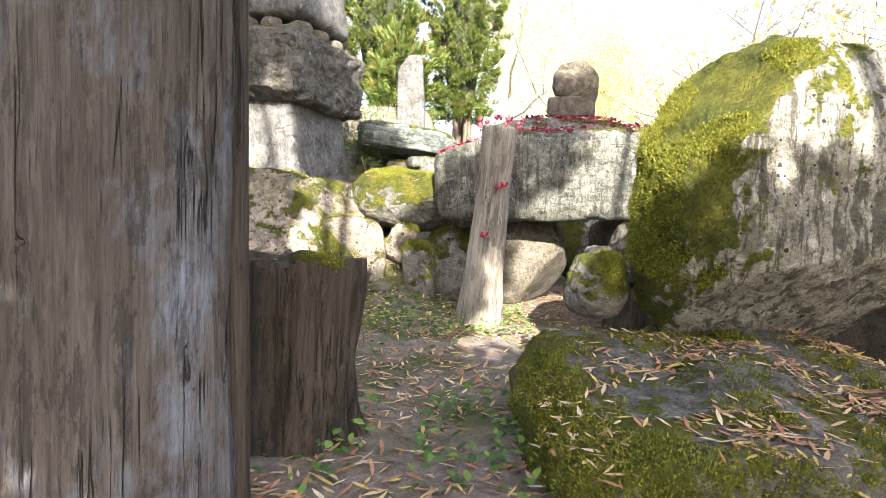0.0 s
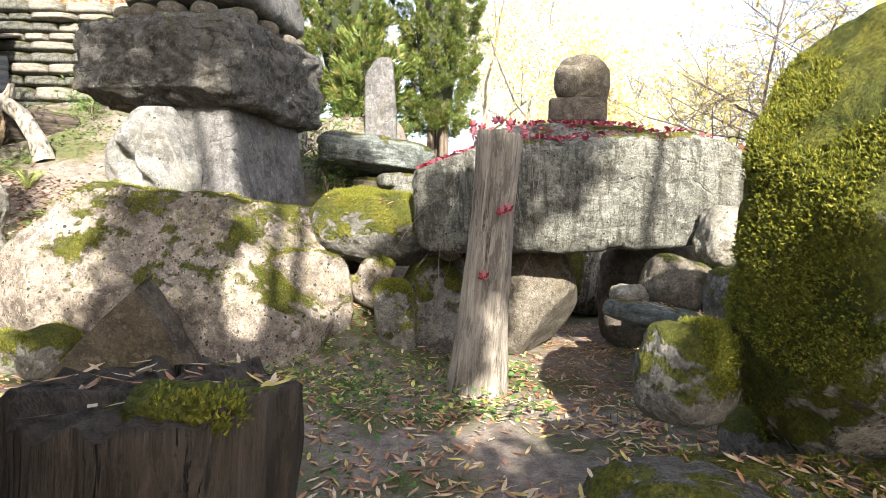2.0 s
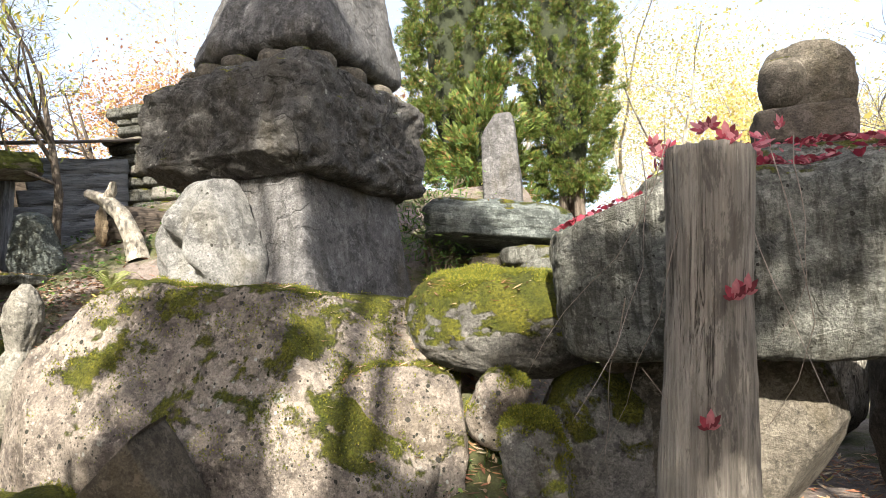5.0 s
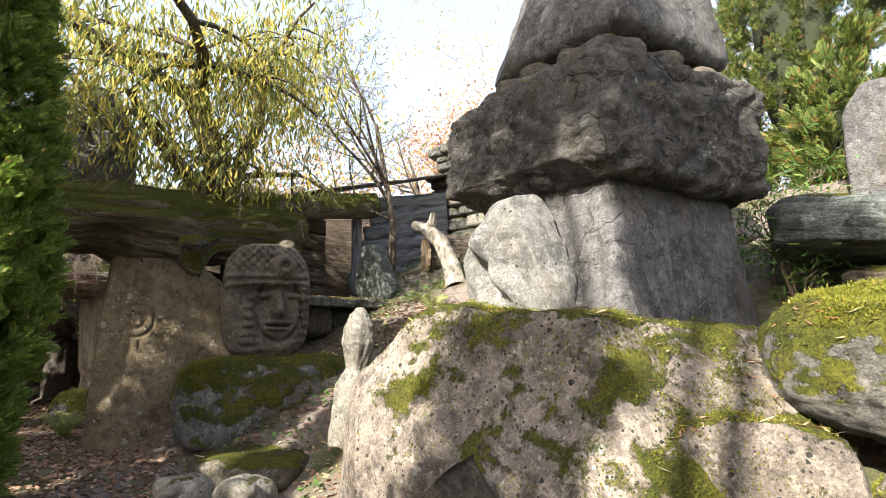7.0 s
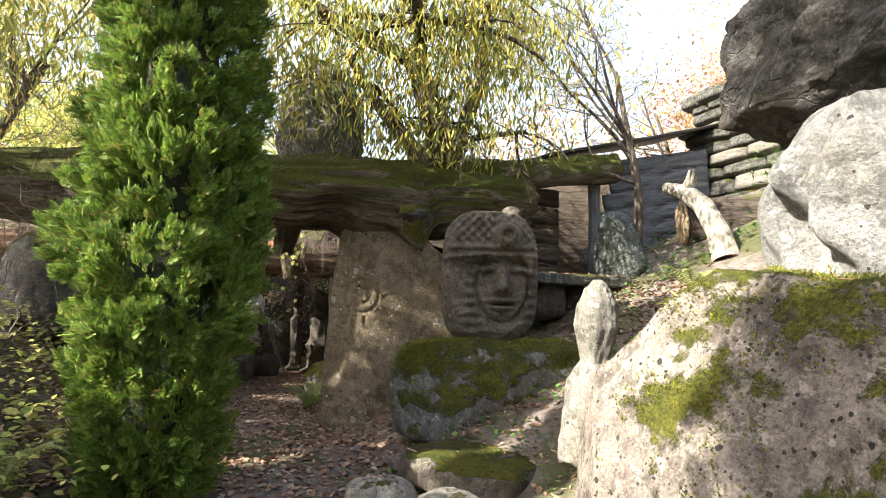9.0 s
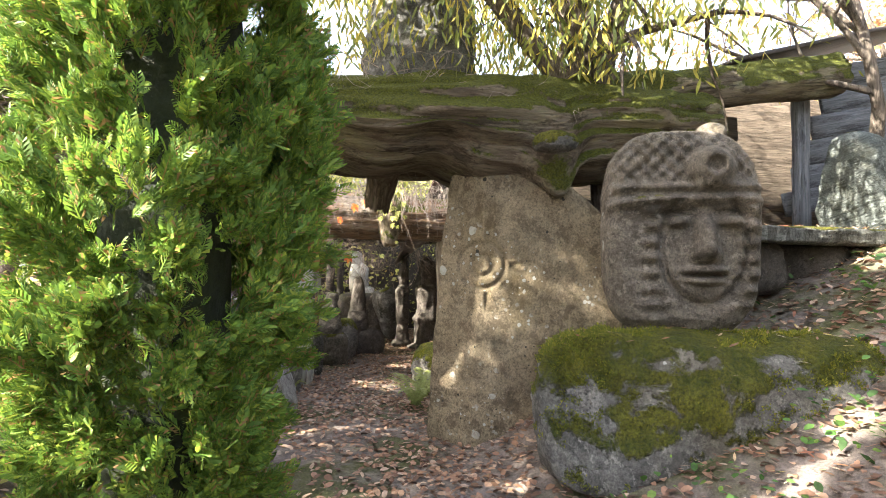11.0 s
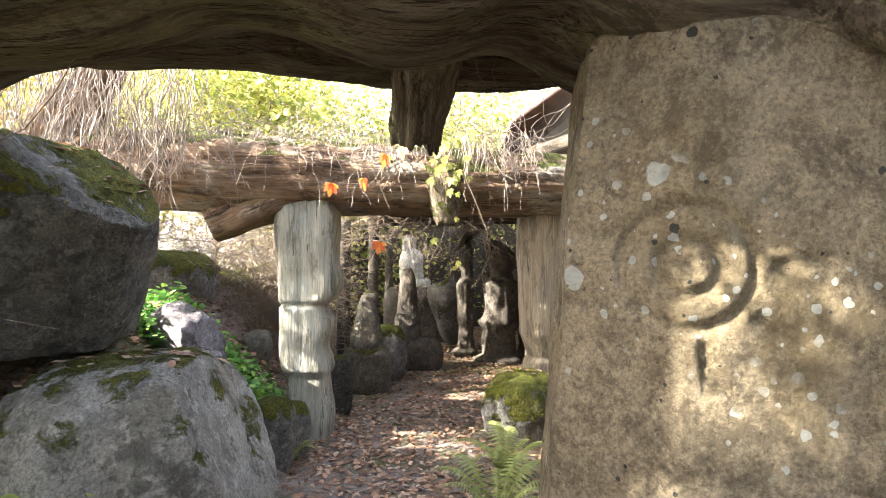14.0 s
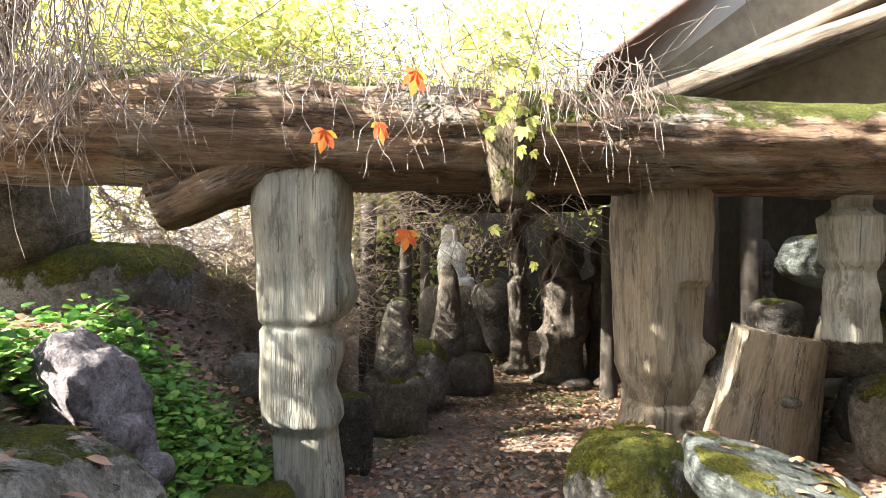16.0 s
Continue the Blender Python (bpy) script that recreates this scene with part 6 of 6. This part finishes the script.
moss_tufts(OBS["flat_boulder"], 26000, 51, "yellow-green moss tufts on the flat boulder", -0.1, lambda P, N: (N[:, 0] < -0.15) | (P[:, 1] < 2.15))
moss_tufts(OBS["moss_stone"], 5000, 56, "yellow-green moss tufts on the round stone", -0.2)
moss_tufts(OBS["boulder"], 36000, 57, "yellow-green moss tufts on the huge boulder", -0.2, lambda P, N: -0.6 * N[:, 0] + 0.5 * N[:, 2] > 0.30)
moss_tufts(OBS["moss_cushion"], 500, 55, "bright green moss tufts on the stump", -0.2)
moss_tufts(OBS["cap_boulder"] + OBS["moss_wall_stone"] + OBS["prop_stone"], 40000, 52, "yellow-green moss tufts on the stones")
moss_tufts(OBS["lichened_boulder"], 16000, 54, "yellow-green moss tufts on the big block")
moss_tufts(OBS["bed_stone"] + OBS["moss_boulder"] + OBS["foot_stone"], 26000, 53, "green moss tufts on the boulders")
on_tops("red_leaves", OBS["stone_slab"] + OBS["mound_stone"], 1500, 14, 0.06, L_RED, "dark red creeper leaves on the slab", "oval", tilt=1.2, lift=0.03)


# ground plants
def herbs(name, n, seed, area, size, material, label, height=0.12, keep=None):
    rng = np.random.default_rng(seed)
    x0, x1, y0, y1 = area
    x, y = rng.uniform(x0, x1, n), rng.uniform(y0, y1, n)
    if keep is not None:
        m = keep(x, y, rng)
        x, y = x[m], y[m]
    z = ground_z(x, y) + rng.uniform(0.02, 1.0, len(x)) ** 1.3 * height
    v, f = spread(OVAL_V, OVAL_F, placed(np.stack([x, y, z], 1), turns(len(x), rng, 0.9), size * rng.uniform(0.5, 1.4, len(x))))
    return thing(name, mesh(name, v, f, material), None, label, "plants", kind="stuff")


def off_path(x, y, rng):
    line = np.interp(y, [0, 3, 6, 9], [0.25, 0.12, 1.0, 1.9])
    return (np.abs(x - line) > 0.45) & clumpy(x, y, rng, 1.6, 0.35)


herbs("ground_plants", 6000, 21, (-3.5, 3.0, 1.2, 8.5), 0.05, L_GREEN, "low green weeds along the path", 0.10, off_path)
herbs("ground_plants", 2600, 22, (-2.2, 0.9, 5.2, 6.8), 0.05, L_GREEN, "low green weeds at the stones' foot", 0.12, lambda x, y, r: clumpy(x, y, r, 2.0, 0.5))
herbs("ground_plants", 700, 27, (-0.35, 0.45, 2.2, 3.4), 0.055, L_GREEN, "broad-leaved green weeds beside the stump", 0.16, lambda x, y, r: (np.abs(x + 0.05) > 0.12) & clumpy(x, y, r, 2.0, 0.45))
herbs("ground_plants", 420, 28, (0.45, 0.85, 2.0, 3.6), 0.055, L_GREEN, "broad-leaved green weeds beside the flat boulder", 0.14, lambda x, y, r: clumpy(x, y, r, 2.5, 0.4))
herbs("ground_plants", 1300, 29, (-1.9, 0.5, 5.3, 6.6), 0.05, L_LIME, "yellowing weeds at the stones' foot", 0.14, lambda x, y, r: clumpy(x, y, r, 2.2, 0.35))
herbs("ground_plants", 3000, 23, (-11.9, -10.55, 3.5, 4.55), 0.075, L_HERB, "fresh green herbs on the bank", 0.22)
herbs("ground_plants", 5200, 24, (-9.0, -3.6, 2.0, 4.3), 0.07, L_LIME, "bramble and ivy leaves on the shaded bank", 0.5, lambda x, y, r: clumpy(x, y, r, 1.4, 0.35))
herbs("ground_plants", 15000, 25, (-9.0, -2.6, 7.4, 12.4), 0.06, L_GREEN, "weeds on the hillside", 0.18, lambda x, y, r: clumpy(x, y, r, 1.2, 0.3))
herbs("ground_plants", 1600, 26, (-6.0, -3.4, 5.7, 7.2), 0.05, L_GREEN, "weeds around the little heads", 0.12, lambda x, y, r: clumpy(x, y, r, 2.0, 0.3))


def blades(name, n, seed, area, h, material, label, keep=None):
    rng = np.random.default_rng(seed)
    x0, x1, y0, y1 = area
    x, y = rng.uniform(x0, x1, n), rng.uniform(y0, y1, n)
    if keep is not None:
        m = keep(x, y, rng)
        x, y = x[m], y[m]
    V = [(-0.025, 0, 0), (0.025, 0, 0), (0.02, 0.08, 0.5), (-0.02, 0.08, 0.5), (0, 0.3, 1.0)]
    F = [(0, 1, 2), (0, 2, 3), (3, 2, 4)]
    v, f = spread(V, F, placed(np.stack([x, y, ground_z(x, y)], 1), turns(len(x), rng, 0.5), h * rng.uniform(0.5, 1.4, len(x))))
    return thing(name, mesh(name, v, f, material), None, label, "grass", kind="stuff")


blades("grass", 7000, 31, (-3.0, 3.0, 3.0, 9.5), 0.08, L_GREEN, "short grass among fallen leaves", off_path)


# ---- ferns ----
def fern(base, n, length, seed, label="arching green fern by the path"):
    rng = random.Random(seed)
    top = thing("fern", None, pose(*base), label, "fern", "ferns")
    for k in range(n):
        a = 2 * math.pi * (k + rng.random() * 0.6) / n
        L = length * rng.uniform(0.7, 1.1)
        vs, fs = [], []
        steps = 22
        for i in range(steps):
            u = i / (steps - 1)
            r, z = L * (u * 0.85), L * (1.7 * u - 1.2 * u * u)
            w = 0.16 * L * math.sin(math.pi * min(1, 0.12 + u * 0.88)) + 0.004
            c = Vector((r * math.cos(a), r * math.sin(a), z))
            side = Vector((-math.sin(a), math.cos(a), 0))
            fwd = Vector((math.cos(a), math.sin(a), -0.3)) * (0.05 * L)
            b = len(vs)
            vs += [c[:], (c + side * w + fwd + Vector((0, 0, -0.02 * L)))[:], (c - side * w + fwd + Vector((0, 0, -0.02 * L)))[:]]
            if i < steps - 1:
                fs += [(b, b + 3, b + 1), (b, b + 2, b + 3)]
        part("frond", mesh("frond", vs, fs, L_FERN, False), top)
    return top


for k, (x, y, n, L) in enumerate([(-9.45, 6.12, 11, 0.50), (-10.5, 6.4, 10, 0.52), (-10.9, 4.72, 7, 0.3), (-10.7, 7.2, 10, 0.5), (-4.6, 3.9, 8, 0.4), (-5.2, 3.7, 8, 0.45), (-9.3, 6.5, 6, 0.4), (-5.6, 9.2, 8, 0.45), (-4.6, 8.4, 8, 0.4)]):
    fern((x, y, gz(x, y)), n, L, 400 + k)


# ---- vines ----
def strands(name, starts, seed, label, material, length=(0.2, 0.7), r=0.004, drift=0.25, category="vine"):
    rng = random.Random(seed)
    geos = []
    for s in starts:
        p = Vector(s)
        d = Vector((rng.gauss(0, drift), rng.gauss(0, drift), -1)).normalized()
        L = rng.uniform(*length)
        pts = [p]
        for i in range(7):
            d = (d + Vector((rng.gauss(0, 0.22), rng.gauss(0, 0.22), rng.gauss(-0.08, 0.12)))).normalized()
            p = p + d * L / 7
            pts.append(p)
        geos.append(tube_geo(pts, [r * (1 - 0.09 * i) for i in range(8)], 4))
    v, f = joined(geos)
    return thing(name, mesh(name, v, f, material), None, label, category, kind="stuff")


rng = random.Random(9)
strands("hanging_vines", [(-11.75 + rng.uniform(0.1, 0.42), rng.uniform(2.4, 6.9), 2.62 + rng.uniform(0.05, 0.34)) for _ in range(420)], 1, "pale dry creeper stems hanging over the log", M_VINE)
strands("hanging_vines", [(-11.75 + rng.uniform(0.1, 0.42), rng.choice((3.2, 3.5, 6.35)) + rng.gauss(0, 0.16), 2.72 + rng.uniform(0.05, 0.2)) for _ in range(150)], 2, "tufts of pale dry creeper stems on the log", M_VINE, (0.3, 0.8))

strands("hanging_vines", [(rng.uniform(-11.3, -10.3), rng.uniform(2.3, 4.0), rng.uniform(2.7, 3.6)) for _ in range(420)], 3, "curtain of dry creeper over the stacked boulders", M_VINE, (0.4, 1.1), 0.0045)


def tangle(name, n, seed, box, label, material, r=0.004, step=0.16):
    """Dry stems that wander through a thicket."""
    rng = random.Random(seed)
    geos = []
    x0, x1, y0, y1, z0, z1 = box
    for _ in range(n):
        p = Vector((rng.uniform(x0, x1), rng.uniform(y0, y1), rng.uniform(z0, z1)))
        d = Vector((rng.gauss(0, 1), rng.gauss(0, 1), rng.gauss(0, 0.8))).normalized()
        pts = [p]
        for i in range(7):
            d = (d + Vector((rng.gauss(0, 0.4), rng.gauss(0, 0.4), rng.gauss(-0.06, 0.35)))).normalized()
            p = p + d * step
            pts.append(p)
        geos.append(tube_geo(pts, [r * (1.1 - 0.1 * i) for i in range(8)], 3))
    v, f = joined(geos)
    return thing(name, mesh(name, v, f, material), None, label, "brushwood", kind="stuff")


tangle("dry_thicket", 2600, 5, (-15.0, -12.9, 2.4, 4.7, 0.4, 2.2), "tangle of dry brown stems behind the pillar", M_TWIG)
tangle("dry_thicket", 500, 6, (-16.5, -12.6, 0.5, 4.0, 1.2, 3.2), "tangle of dry pale stems above the bank", M_VINE)
tangle("vine_tangle", 420, 7, (-11.98, -11.5, 2.2, 7.0, 2.82, 3.05), "mat of dry creeper on top of the log", M_VINE, step=0.10)
tangle("vine_tangle", 260, 8, (-8.6, -7.6, 3.0, 8.0, 3.0, 3.3), "mat of dry creeper on top of the log", M_VINE, step=0.10)
tangle("dry_thicket", 420, 9, (-8.5, -6.5, 0.8, 3.6, 0.9, 3.6), "dark tangle of stems behind the thuja", M_TWIG)
tangle("dry_thicket", 260, 10, (-16.0, -12.5, 5.0, 7.0, 2.0, 2.6), "dry stems hanging under the roof poles", M_TWIG)


# creeper leaves: five fingers on a stalk
def creeper_leaf(name, pos, rot, size, material, label):
    fingers = []
    for k, (a, L) in enumerate(((-70, 0.6), (-35, 0.85), (0, 1.0), (35, 0.85), (70, 0.6))):
        t = np.array(NARROW_V) * np.array((2.2, 1, 1))
        t[:, 1] += 0.5
        t *= L
        c, s = math.cos(radians(a)), math.sin(radians(a))
        fingers.append((np.stack([t[:, 0] * c + t[:, 1] * s, -t[:, 0] * s + t[:, 1] * c, t[:, 2] - 0.1 * t[:, 1] ** 2], 1), np.array(NARROW_F)))
    v, f = joined(fingers)
    return thing(name, mesh(name, v * size, f, material), pose(*pos, *rot), label, "leaf", "creeper leaves")


rng = random.Random(21)
for k in range(26):
    x = rng.uniform(0.30, 0.80)
    creeper_leaf("red_leaf", (x, 6.05 + rng.uniform(-0.2, 0.22), 2.12 + rng.uniform(-0.04, 0.10)), (rng.uniform(20, 120), rng.uniform(-40, 40), rng.uniform(0, 360)), rng.uniform(0.05, 0.09), L_RED, "dark red creeper leaf on the post")
for p in [(0.55, 5.84, 1.48), (0.42, 5.82, 0.98), (0.60, 5.86, 1.50)]:
    creeper_leaf("red_leaf", p, (110, 0, 20), 0.09, L_RED, "dark red creeper leaf on the post")
for k in range(42):
    y, z = 6.02 + rng.gauss(0, 0.10), 3.0 - abs(rng.gauss(0, 0.38))
    creeper_leaf("yellow_leaf", (-11.15 + rng.uniform(-0.12, 0.1), y, z), (rng.uniform(-120, -70), rng.uniform(-30, 30), rng.uniform(50, 130)), rng.uniform(0.05, 0.085), L_LIME, "yellow creeper leaf hanging from the log")
for p in [(-10.6, 5.05, 2.30), (-10.75, 5.42, 1.86), (-10.7, 5.28, 2.36), (-10.3, 5.46, 2.48), (-10.4, 5.58, 2.56)]:
    creeper_leaf("orange_leaf", p, (-80, 10, 70 + 900 * (p[1] - 5)), 0.11, L_ORANGE, "orange-red creeper leaf on a hanging stem")
strands("hanging_stem", [(-10.65 + 0.1 * k, 5.1 + 0.14 * k, 3.3) for k in range(4)] + [(-10.1, 6.5, 3.3), (-10.9, 6.0, 3.0), (-10.9, 6.1, 3.0)], 5, "thin hanging creeper stem", M_TWIG, (0.8, 1.5), 0.004, 0.03)
strands("post_creeper", [(0.25 + 0.1 * k, 5.95, 2.15) for k in range(7)] + [(0.15, 6.0, 1.5), (0.2, 5.95, 1.2)], 6, "dry creeper stems on the post", M_VINE, (0.7, 1.9), 0.0028, 0.12)
